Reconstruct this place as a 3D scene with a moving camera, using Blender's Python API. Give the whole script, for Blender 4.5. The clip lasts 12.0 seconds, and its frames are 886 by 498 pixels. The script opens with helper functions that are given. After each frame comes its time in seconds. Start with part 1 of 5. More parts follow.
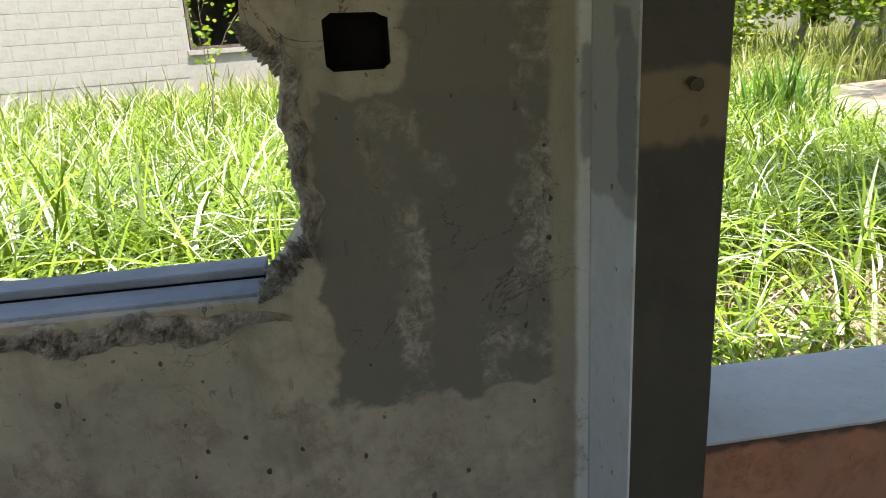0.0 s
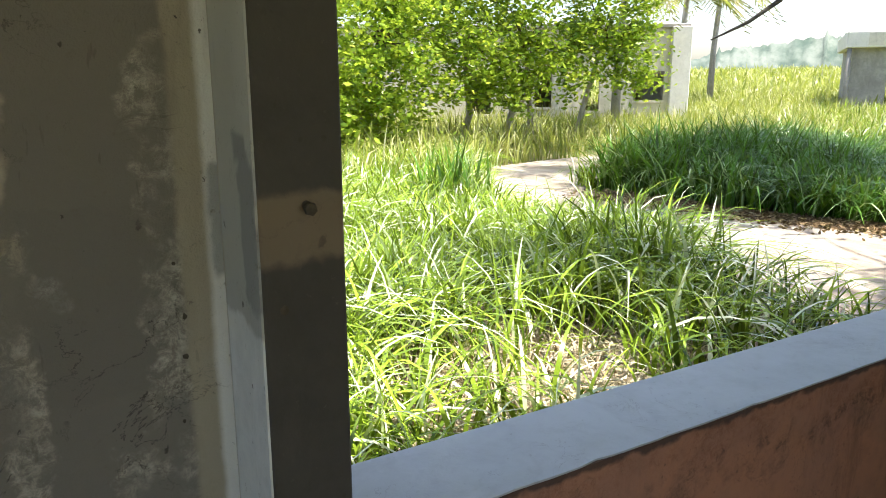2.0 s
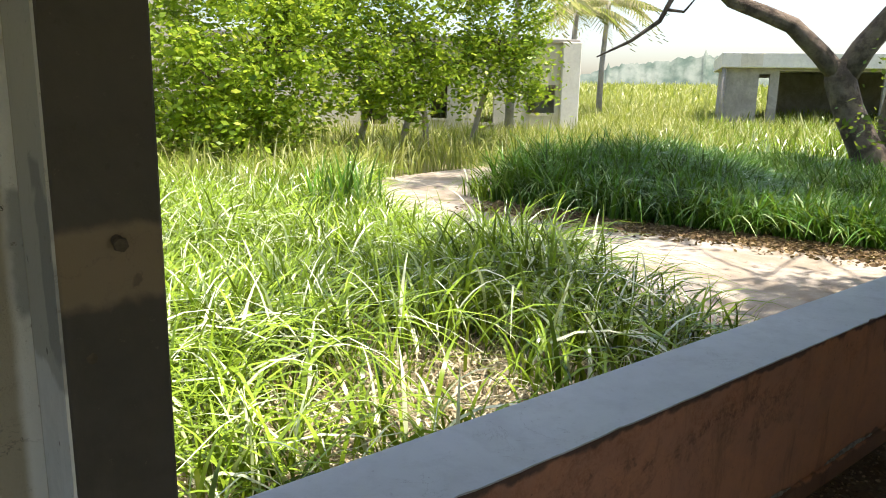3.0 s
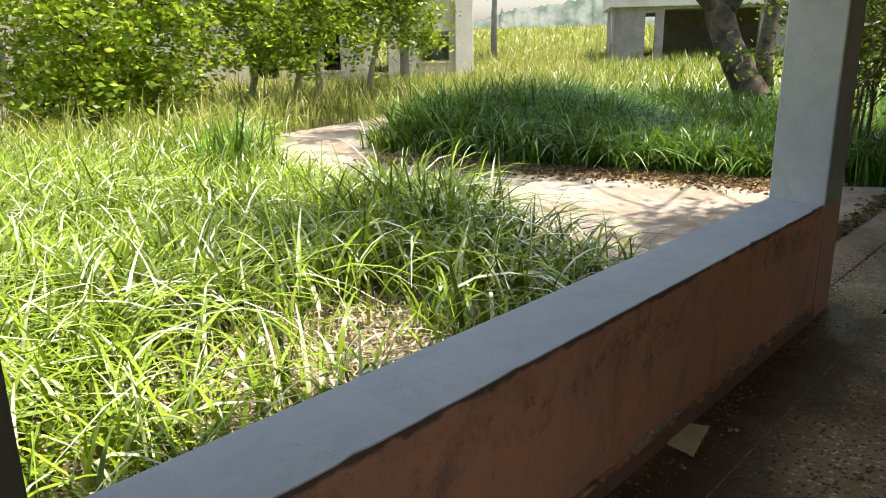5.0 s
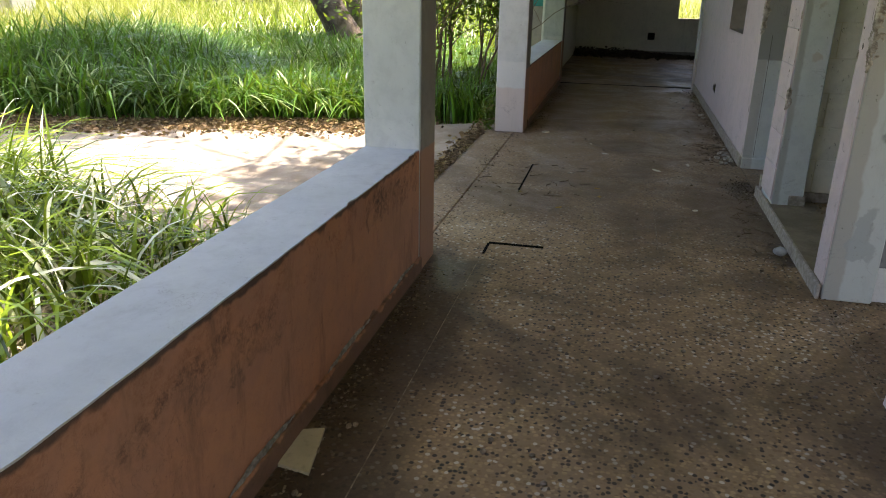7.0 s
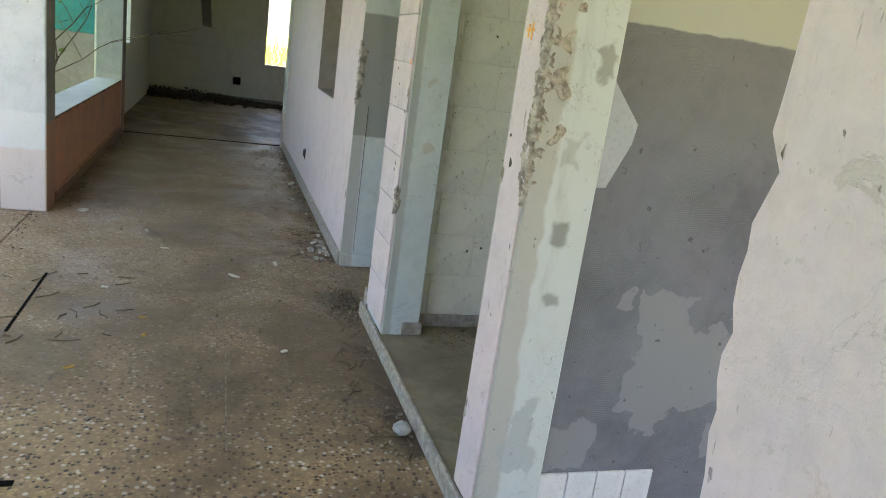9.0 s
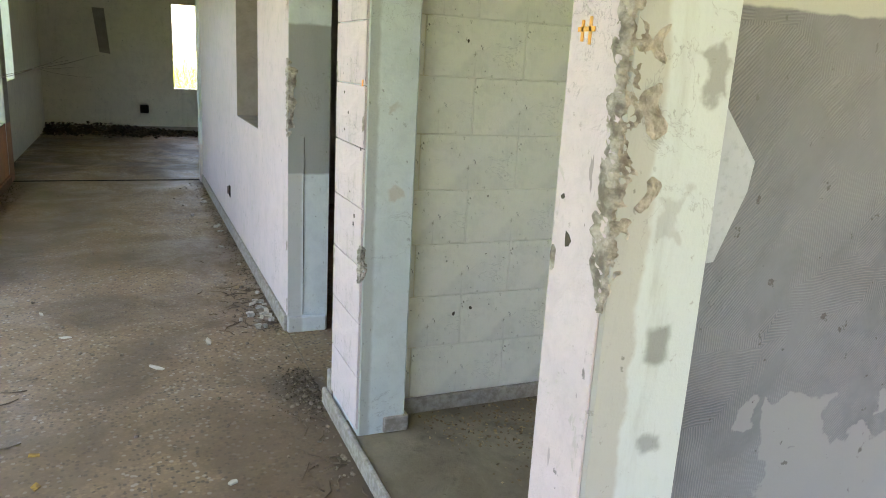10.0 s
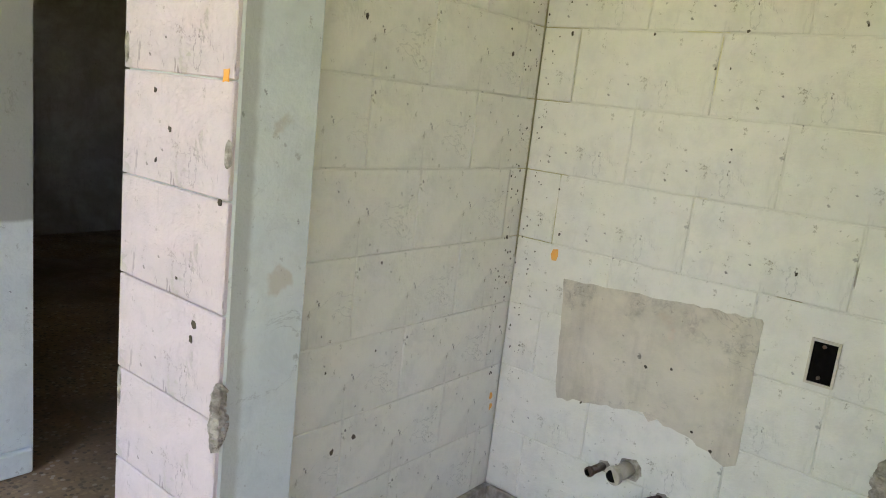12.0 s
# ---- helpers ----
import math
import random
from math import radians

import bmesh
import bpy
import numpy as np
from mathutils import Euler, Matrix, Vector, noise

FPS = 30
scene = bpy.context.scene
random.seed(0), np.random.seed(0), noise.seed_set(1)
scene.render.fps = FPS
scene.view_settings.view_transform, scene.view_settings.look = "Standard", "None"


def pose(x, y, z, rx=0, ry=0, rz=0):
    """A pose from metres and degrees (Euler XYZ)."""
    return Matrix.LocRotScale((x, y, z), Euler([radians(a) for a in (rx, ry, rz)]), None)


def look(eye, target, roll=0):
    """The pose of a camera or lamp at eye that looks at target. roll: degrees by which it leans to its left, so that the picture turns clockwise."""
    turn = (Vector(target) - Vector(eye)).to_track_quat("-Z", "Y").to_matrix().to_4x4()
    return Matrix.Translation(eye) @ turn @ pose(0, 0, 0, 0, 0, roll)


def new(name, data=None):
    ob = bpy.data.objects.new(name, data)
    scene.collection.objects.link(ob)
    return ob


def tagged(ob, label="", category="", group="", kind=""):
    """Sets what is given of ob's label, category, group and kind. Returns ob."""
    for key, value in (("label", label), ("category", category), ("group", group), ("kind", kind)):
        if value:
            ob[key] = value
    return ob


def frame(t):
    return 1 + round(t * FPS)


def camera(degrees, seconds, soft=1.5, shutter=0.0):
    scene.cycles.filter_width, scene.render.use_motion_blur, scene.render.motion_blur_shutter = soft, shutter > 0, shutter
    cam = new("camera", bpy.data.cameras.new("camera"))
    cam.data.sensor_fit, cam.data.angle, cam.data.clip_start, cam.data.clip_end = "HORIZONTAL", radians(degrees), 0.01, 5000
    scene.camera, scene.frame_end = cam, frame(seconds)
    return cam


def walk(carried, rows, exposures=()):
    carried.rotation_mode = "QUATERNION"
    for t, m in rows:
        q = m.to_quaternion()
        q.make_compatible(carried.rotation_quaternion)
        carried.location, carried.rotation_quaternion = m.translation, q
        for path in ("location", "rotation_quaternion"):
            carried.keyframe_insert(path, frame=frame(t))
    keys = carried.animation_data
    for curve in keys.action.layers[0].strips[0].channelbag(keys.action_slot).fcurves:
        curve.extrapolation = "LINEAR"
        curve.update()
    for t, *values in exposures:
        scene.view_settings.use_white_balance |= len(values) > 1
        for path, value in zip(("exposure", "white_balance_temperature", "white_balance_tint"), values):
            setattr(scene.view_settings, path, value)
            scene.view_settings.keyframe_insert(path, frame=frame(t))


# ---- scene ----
cam = camera(62.2, 12.0, soft=1.0)
PATH = [
    (0, (0.416, 0.829, 1.349), (0.679, 2.716, 0.74), -3.2),
    (0.5, (0.423, 0.824, 1.343), (0.644, 2.711, 0.717), -5.1),
    (1, (0.462, 0.818, 1.366), (0.874, 2.687, 0.788), -4.0),
    (1.5, (0.52, 0.816, 1.403), (1.247, 2.605, 0.882), -2.3),
    (2, (0.532, 0.789, 1.422), (1.553, 2.451, 0.98), -0.1),
    (2.5, (0.565, 0.799, 1.436), (1.673, 2.407, 1.006), 0.8),
    (3, (0.659, 0.81, 1.444), (1.904, 2.32, 1.028), 1.2),
    (3.5, (0.706, 0.818, 1.435), (2.03, 2.255, 1.01), 0.8),
    (3.7, (0.72, 0.817, 1.44), (2.059, 2.237, 1.003), 0.5),
    (5.3, (0.776, 0.822, 1.398), (2.196, 2.113, 0.834), -1.3),
    (5.5, (0.817, 0.811, 1.385), (2.258, 2.075, 0.813), -1.2),
    (6, (0.925, 0.838, 1.363), (2.518, 1.922, 0.825), 0.3),
    (6.5, (1.015, 0.898, 1.414), (2.751, 1.705, 0.834), 0.1),
    (7, (1.372, 0.98, 1.34), (3.203, 1.411, 0.66), 1.0),
    (7.5, (1.694, 0.973, 1.365), (3.604, 1.079, 0.782), 3.1),
    (7.7, (1.842, 0.961, 1.371), (3.766, 0.885, 0.83), 4.4),
    (9.3, (3.249, 0.769, 1.392), (5.052, 0.075, 0.877), 6.5),
    (9.5, (3.402, 0.758, 1.399), (5.18, 0.0, 0.886), 5.0),
    (10, (3.83, 0.713, 1.41), (5.611, -0.055, 0.923), 3.2),
    (10.5, (4.187, 0.738, 1.402), (5.95, -0.09, 0.949), 3.8),
    (10.6, (4.282, 0.762, 1.396), (6.021, -0.12, 0.95), 4.8),
    (11, (4.566, 0.77, 1.398), (6.204, -0.286, 0.949), 4.6),
    (11.5, (4.856, 0.736, 1.378), (6.289, -0.593, 0.956), 5.7),
    (12, (5.127, 0.757, 1.334), (6.333, -0.789, 0.941), 6.4),
]
# exposure follows the walk from the bright yard into the shaded corridor
EXPOSURES = [(0.0, 1.2, 6500, 12), (0.7, 1.3, 6500, 12), (1.5, 1.5, 6500, 13), (2.5, 1.27, 6700, 13), (3.5, 0.98, 6900, 14), (5.5, 1.0, 7100, 15), (6.0, 1.12, 7150, 15), (6.5, 1.12, 7200, 16), (7.0, 1.85, 7300, 19), (7.5, 2.25, 7500, 21), (9.3, 3.2, 7000, 14), (10.5, 3.6, 7200, 19), (12.0, 3.45, 7300, 24)]
walk(cam, [(t, look(eye, target, roll)) for t, eye, target, roll in PATH], EXPOSURES)


# ---- world and sun ----
SUN_DIR = Vector((0.22, -0.24, 0.94)).normalized()      # towards the sun
world = bpy.data.worlds.new("sky")
scene.world = world
world.use_nodes = True
wn = world.node_tree
sky = wn.nodes.new("ShaderNodeTexSky")
sky.sky_type = "NISHITA"
sky.sun_disc = False
sky.sun_elevation = math.asin(SUN_DIR.z)
sky.sun_rotation = math.atan2(SUN_DIR.x, SUN_DIR.y)
sky.air_density, sky.dust_density, sky.ozone_density = 1.0, 2.5, 1.0
wn.nodes["Background"].inputs["Strength"].default_value = 0.15
wn.links.new(sky.outputs[0], wn.nodes["Background"].inputs["Color"])
sun_lamp = bpy.data.lights.new("sun", "SUN")
sun_lamp.energy, sun_lamp.angle, sun_lamp.color = 5.0, radians(0.6), (1.0, 0.95, 0.86)
sun_ob = new("sun", sun_lamp)
sun_ob.matrix_world = look(SUN_DIR * 40, (0, 0, 0))


# ---- material helpers ----
class Nodes:
    """A small writer of shader nodes; object coordinates are world metres for the fixed pieces."""

    def __init__(self, name):
        self.mat = bpy.data.materials.new(name)
        self.mat.use_nodes = True
        self.tree = self.mat.node_tree
        self.bsdf = self.tree.nodes["Principled BSDF"]
        self.out = self.tree.nodes["Material Output"]
        self.pos = self.tree.nodes.new("ShaderNodeTexCoord").outputs["Object"]

    def put(self, socket, value):
        if isinstance(value, bpy.types.NodeSocket):
            self.tree.links.new(value, socket)
        elif isinstance(value, tuple) and len(value) == 3 and socket.type == "RGBA":
            socket.default_value = (*value, 1)
        else:
            socket.default_value = value

    def add(self, kind, out=0, props=None, **ins):
        n = self.tree.nodes.new(kind)
        for k, v in (props or {}).items():
            if k == "operation": n.operation = v
            elif k == "blend_type": n.blend_type = v
            elif k == "data_type": n.data_type = v
            elif k == "feature": n.feature = v
            elif k == "wave_type": n.wave_type = v
            elif k == "bands_direction": n.bands_direction = v
            elif k == "clamp": n.use_clamp = v
        for k, v in ins.items():
            key = int(k[1:]) if k[0] == "i" and k[1:].isdigit() else k.replace("_", " ")
            self.put(n.inputs[key], v)
        return n.outputs[out]

    def math(self, op, a, b=0.0, clamp=False):
        return self.add("ShaderNodeMath", 0, {"operation": op, "clamp": clamp}, i0=a, i1=b)

    def noise(self, scale, detail=4.0, rough=0.6, warp=0.0, vec=None):
        return self.add("ShaderNodeTexNoise", 0, None, Vector=vec or self.pos, Scale=scale, Detail=detail, Roughness=rough, Distortion=warp)

    def step(self, value, lo, hi):
        n = self.tree.nodes.new("ShaderNodeMapRange")
        n.interpolation_type = "SMOOTHSTEP"
        for k, v in ((0, value), (1, lo), (2, hi), (3, 0.0), (4, 1.0)):
            self.put(n.inputs[k], v)
        return n.outputs[0]

    def mix(self, fac, a, b):
        n = self.tree.nodes.new("ShaderNodeMix")
        n.data_type = "RGBA"
        self.put(n.inputs[0], fac), self.put(n.inputs[6], a), self.put(n.inputs[7], b)
        return n.outputs[2]

    def scaled(self, sx, sy, sz):
        return self.add("ShaderNodeVectorMath", 0, {"operation": "MULTIPLY"}, i0=self.pos, i1=(sx, sy, sz))

    def axis(self, k, pos=None):
        return self.add("ShaderNodeSeparateXYZ", k, None, Vector=pos or self.pos)

    def box(self, lo, hi, ragged=0.02, soft=0.008, scale=14.0):
        """A patch with uneven edges between two corners (None: no bound)."""
        n = self.tree.nodes.new("ShaderNodeTexNoise")
        self.put(n.inputs["Vector"], self.pos), self.put(n.inputs["Scale"], scale), self.put(n.inputs["Detail"], 5.0)
        off = self.add("ShaderNodeVectorMath", 0, {"operation": "SUBTRACT"}, i0=n.outputs["Color"], i1=(0.5, 0.5, 0.5))
        off = self.add("ShaderNodeVectorMath", 0, {"operation": "MULTIPLY"}, i0=off, i1=(4 * ragged,) * 3)
        p = self.add("ShaderNodeVectorMath", 0, {"operation": "ADD"}, i0=self.pos, i1=off)
        res = None
        for k in range(3):
            for bound, sign in ((lo[k], 1), (hi[k], -1)):
                if bound is None:
                    continue
                a = self.axis(k, p)
                m = self.step(a, bound - soft, bound + soft)
                if sign < 0:
                    m = self.math("SUBTRACT", 1.0, m)
                res = m if res is None else self.math("MULTIPLY", res, m)
        return res

    def bump(self, height, strength=0.3, dist=0.01, normal=None):
        n = self.tree.nodes.new("ShaderNodeBump")
        self.put(n.inputs["Height"], height), self.put(n.inputs["Strength"], strength), self.put(n.inputs["Distance"], dist)
        if normal:
            self.put(n.inputs["Normal"], normal)
        return n.outputs[0]

    def done(self, color, rough=0.8, normal=None, metal=0.0, spec=0.35):
        b = self.bsdf
        self.put(b.inputs["Base Color"], color), self.put(b.inputs["Roughness"], rough), self.put(b.inputs["Metallic"], metal)
        b.inputs["Specular IOR Level"].default_value = spec
        if normal:
            self.put(b.inputs["Normal"], normal)
        return self.mat


def painted(name, base, second, stain=(0.16, 0.14, 0.11), patches=(), specks=0.5, grime=0.35, rough=0.75, relief=0.25, varied=0.0, peel=0.0, peel_color=(0.3, 0.28, 0.24), mottle=0.35, crack=0.25, lumpy=0.15, strokes=0.0):
    """Old wall paint: two tones, stains, dark specks, worn patches (lo, hi, colour, raggedness, strength)."""
    n = Nodes(name)
    big = n.noise(1.9, 6.0, 0.7, 0.5)
    col = n.mix(n.step(big, 0.36, 0.64), base, second)
    mid = n.noise(11.0, 6.0, 0.72, 0.3)
    col = n.mix(n.math("MULTIPLY", n.step(mid, 0.42, 0.7), mottle), col, tuple(0.72 * v for v in second))
    for lo, hi, c, rag, power in patches:
        m = n.box(lo, hi, rag)
        if power < 0.6:
            m = n.math("MULTIPLY", m, n.step(n.noise(34.0, 8.0, 0.85, 0.4), 0.40, 0.66))
            m = n.math("MULTIPLY", m, n.step(n.noise(9.0, 3.0, 0.6), 0.36, 0.60))
            power = min(1.0, power * 1.5)
        m = n.math("MULTIPLY", m, power)
        col = n.mix(m, col, c)
    if peel:
        off = n.math("MULTIPLY", n.step(n.noise(8.5, 7.0, 0.68, 0.6), 0.615, 0.635), peel)
        col = n.mix(off, col, peel_color)
    streak = n.noise(6.0, 6.0, 0.7, 0.2, n.scaled(1.0, 1.0, 0.22))
    col = n.mix(n.math("MULTIPLY", n.step(streak, 0.54, 0.76), grime), col, stain)
    fine = n.noise(38.0, 6.0, 0.78)
    col = n.mix(n.math("MULTIPLY", n.step(fine, 0.61, 0.68), specks * 0.8), col, stain)
    line = n.math("ABSOLUTE", n.math("SUBTRACT", n.noise(4.2, 7.0, 0.62, 0.9), 0.5))
    line = n.math("MULTIPLY", n.math("SUBTRACT", 1.0, n.step(line, 0.001, 0.006)), n.step(n.noise(2.4, 3.0), 0.5, 0.6))
    col = n.mix(n.math("MULTIPLY", line, crack), col, (0.06, 0.05, 0.04))
    gate = n.step(n.noise(5.0, 4.0), 0.47, 0.58)
    for scale, size in ((14.0, 0.10), (31.0, 0.12)):
        spot = n.tree.nodes.new("ShaderNodeTexVoronoi")
        n.put(spot.inputs["Vector"], n.add("ShaderNodeVectorMath", 0, {"operation": "ADD"}, i0=n.scaled(1.0, 1.0, 0.7), i1=n.math("MULTIPLY", mid, 0.05))), n.put(spot.inputs["Scale"], scale)
        dot = n.math("MULTIPLY", n.math("SUBTRACT", 1.0, n.step(spot.outputs["Distance"], size * 0.6, size)), gate)
        dot = n.math("MULTIPLY", dot, n.math("GREATER_THAN", n.axis(0, spot.outputs["Color"]), 0.45))
        col = n.mix(n.math("MULTIPLY", dot, specks), col, (0.055, 0.048, 0.036))
    if strokes:
        tick = n.noise(26.0, 3.0, 0.6, 0.0, n.scaled(1.6, 1.6, 0.30))
        tick = n.math("MULTIPLY", n.step(tick, 0.655, 0.69), n.step(n.noise(2.2, 3.0), 0.42, 0.58))
        col = n.mix(n.math("MULTIPLY", tick, strokes), col, (0.09, 0.07, 0.055))
    if varied:
        r = n.add("ShaderNodeObjectInfo", "Random")
        col = n.mix(n.math("MULTIPLY", r, varied), col, second)
    g = n.noise(120.0, 3.0, 0.6)
    h = n.math("ADD", n.math("MULTIPLY", g, 0.35), n.math("MULTIPLY", fine, 0.65))
    if peel:
        h = n.math("SUBTRACT", h, off)
    nrm = n.bump(h, relief, 0.006)
    nrm = n.bump(mid, lumpy, 0.02, n.bump(big, 0.15, 0.03, nrm))
    return n.done(col, n.math("ADD", rough - 0.08, n.math("MULTIPLY", fine, 0.16)), nrm)


def plain(name, a, b, scale=8.0, rough=0.7, relief=0.3, metal=0.0, fine=60.0, dist=0.005):
    n = Nodes(name)
    col = n.mix(n.step(n.noise(scale, 5.0), 0.35, 0.65), a, b)
    col = n.mix(n.math("MULTIPLY", n.step(n.noise(fine, 4.0), 0.5, 0.75), 0.4), col, tuple(0.55 * v for v in a))
    return n.done(col, rough, n.bump(n.noise(fine, 5.0, 0.7), relief, dist), metal)


def leafy(name, dark, light, dry=(0.45, 0.42, 0.16), dry_share=0.12, rough=0.45, through_light=0.45):
    """Blades and leaves: a tone for each, some dry or pale, with light coming through."""
    n = Nodes(name)
    r = n.add("ShaderNodeNewGeometry", "Random Per Island")
    col = n.mix(r, dark, light)
    pick = n.math("FRACT", n.math("MULTIPLY", r, 37.31))
    col = n.mix(n.math("LESS_THAN", pick, dry_share), col, dry)
    col = n.mix(n.math("MULTIPLY", n.step(n.noise(0.9, 3.0), 0.4, 0.65), 0.35), col, light)
    n.done(col, rough, None, 0.0, 0.4)
    t = n.tree.nodes.new("ShaderNodeBsdfTranslucent")
    n.put(t.inputs["Color"], n.mix(0.35, col, (0.55, 0.7, 0.06)))
    mx = n.tree.nodes.new("ShaderNodeMixShader")
    mx.inputs[0].default_value = through_light
    n.tree.links.new(n.bsdf.outputs[0], mx.inputs[1])
    n.tree.links.new(t.outputs[0], mx.inputs[2])
    n.tree.links.new(mx.outputs[0], n.out.inputs[0])
    return n.mat


# ---- materials ----
CEMENT = (0.165, 0.153, 0.124)
M_WINDOW_WALL = painted("window_wall_plaster", (0.50, 0.44, 0.325), (0.38, 0.34, 0.255), patches=(
    ((0.375, None, 0.655), (0.80, None, 1.235), CEMENT, 0.028, 0.95),
    ((0.545, None, 0.9), (0.80, None, 2.7), CEMENT, 0.018, 0.95),
    ((0.725, None, 0.72), (0.80, None, 1.5), (0.50, 0.47, 0.37), 0.035, 0.59),
    ((0.66, None, 0.66), (0.79, None, 0.80), (0.48, 0.45, 0.35), 0.04, 0.59),
    ((0.50, None, 0.66), (0.56, None, 1.19), (0.50, 0.46, 0.36), 0.03, 0.59),
    ((0.45, None, 1.08), (0.54, None, 1.22), (0.32, 0.285, 0.2), 0.04, 0.55),
    ((0.36, None, 0.96), (0.46, None, 1.10), (0.16, 0.21, 0.16), 0.05, 0.5),
    ((0.56, None, 1.06), (0.60, None, 1.12), (0.4, 0.4, 0.36), 0.03, 0.4),
    ((0.79, None, None), (0.842, None, None), (0.34, 0.305, 0.215), 0.006, 0.9),
    ((0.838, None, None), (0.88, None, None), (0.68, 0.69, 0.64), 0.003, 0.95),
    ((0.843, None, 1.09), (0.88, None, 1.29), (0.27, 0.28, 0.26), 0.012, 0.8),
    ((-0.3, None, 0.3), (0.40, None, 0.66), (0.24, 0.17, 0.135), 0.09, 0.5),
    ((0.42, None, 0.3), (0.85, None, 0.64), (0.27, 0.21, 0.165), 0.05, 0.55)), grime=0.55, specks=0.9, relief=0.6, mottle=0.8, crack=0.9, lumpy=0.4, strokes=0.35)
# Cement darkened to hold the deep shade on this face; brown patch is worn paint.
M_PILLAR_DARK = painted("pillar_cement_shade", (0.078, 0.071, 0.057), (0.064, 0.059, 0.048), patches=(
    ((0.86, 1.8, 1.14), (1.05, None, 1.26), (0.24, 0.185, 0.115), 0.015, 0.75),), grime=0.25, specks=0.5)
M_PILLAR_SIDE = painted("pillar_side_paint", (0.72, 0.74, 0.70), (0.64, 0.67, 0.64), patches=(
    ((None, None, 1.04), (None, None, None), (0.40, 0.41, 0.37), 0.02, 0.9),
    ((None, 1.87, 1.075), (None, 1.95, 1.3), (0.25, 0.26, 0.25), 0.02, 0.85),
    ((None, 1.90, 1.30), (None, 1.97, 1.34), (0.22, 0.23, 0.22), 0.012, 0.8),
    ((None, 2.064, None), (None, None, None), (0.36, 0.34, 0.26), 0.003, 0.9)), grime=0.25, specks=0.7)
M_SILL_PAINT = painted("parapet_top_paint", (0.53, 0.56, 0.565), (0.47, 0.50, 0.51), grime=0.22, specks=0.3, relief=0.15, rough=0.6)
M_COLUMN = painted("column_paint", (0.62, 0.63, 0.60), (0.55, 0.57, 0.55), grime=0.2, specks=0.35, patches=(
    ((8.0, None, None), (12.9, None, 0.42), (0.62, 0.53, 0.47), 0.008, 0.9),
    ((8.0, None, 0.42), (12.9, None, 0.66), (0.66, 0.66, 0.62), 0.008, 0.7)))
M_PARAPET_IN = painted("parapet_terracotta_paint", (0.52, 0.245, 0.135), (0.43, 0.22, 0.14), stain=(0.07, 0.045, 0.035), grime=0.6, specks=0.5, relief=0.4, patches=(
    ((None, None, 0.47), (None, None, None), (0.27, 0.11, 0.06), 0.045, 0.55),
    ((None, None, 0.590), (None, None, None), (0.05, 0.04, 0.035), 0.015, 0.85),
    ((3.9, None, 0.44), (4.62, None, 0.57), (0.06, 0.04, 0.03), 0.03, 0.55),
    ((1.4, None, 0.38), (3.2, None, 0.50), (0.10, 0.06, 0.045), 0.05, 0.45),
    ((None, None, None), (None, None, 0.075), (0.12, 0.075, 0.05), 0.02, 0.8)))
# Upper grey-brown carries the column's shade in its colour; terracotta below is paint.
M_COLUMN_IN = painted("column_inner_paint_shade", (0.26, 0.245, 0.215), (0.2, 0.19, 0.165), grime=0.4, specks=0.4, patches=(
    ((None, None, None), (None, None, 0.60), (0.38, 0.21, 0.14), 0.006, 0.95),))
M_PINK = painted("pink_wall_paint", (0.68, 0.575, 0.57), (0.62, 0.54, 0.54), stain=(0.3, 0.25, 0.2), grime=0.35, specks=0.8, relief=0.6, varied=0.3, peel=0.7, peel_color=(0.50, 0.46, 0.40), crack=0.4, lumpy=0.6, strokes=0.6, patches=(
    ((3.25, None, 0.62), (3.50, None, 0.70), (0.44, 0.32, 0.26), 0.05, 0.65),
    ((3.1, None, 0.70), (3.35, None, 0.80), (0.50, 0.38, 0.32), 0.05, 0.6),
    ((2.2, None, 0.50), (3.70, None, 0.90), (0.40, 0.29, 0.23), 0.06, 0.5),
    ((2.2, None, 0.40), (3.55, None, 0.62), (0.62, 0.60, 0.46), 0.08, 0.4)))
M_GREENISH = painted("pale_green_block_paint", (0.84, 0.82, 0.73), (0.78, 0.77, 0.69), stain=(0.22, 0.19, 0.1), grime=0.22, specks=0.85, relief=0.45, varied=0.4, lumpy=0.3, strokes=0.1, patches=(
    ((6.2, -1.2, 0.9), (6.4, -1.09, None), (0.50, 0.44, 0.21), 0.03, 0.8),
    ((6.27, None, 0.9), (6.4, -1.1, None), (0.50, 0.44, 0.21), 0.03, 0.8),
    ((6.2, -0.27, None), (6.4, -0.15, None), (0.66, 0.59, 0.36), 0.02, 0.65),
    ((5.48, None, 0.92), (5.54, None, 0.955), (0.28, 0.22, 0.1), 0.03, 0.9),
    ((5.41, None, 0.64), (5.48, None, 0.74), (0.50, 0.42, 0.25), 0.04, 0.9),
    ((5.33, None, 0.82), (5.38, None, 0.9), (0.46, 0.42, 0.28), 0.03, 0.7),
    ((5.36, None, 1.02), (5.42, None, 1.07), (0.2, 0.17, 0.1), 0.03, 0.8),
    ((5.78, None, 1.42), (5.90, None, 1.58), (0.78, 0.72, 0.34), 0.05, 0.62),
    ((5.78, None, 1.16), (5.85, None, 1.2), (0.76, 0.68, 0.2), 0.04, 0.5)))
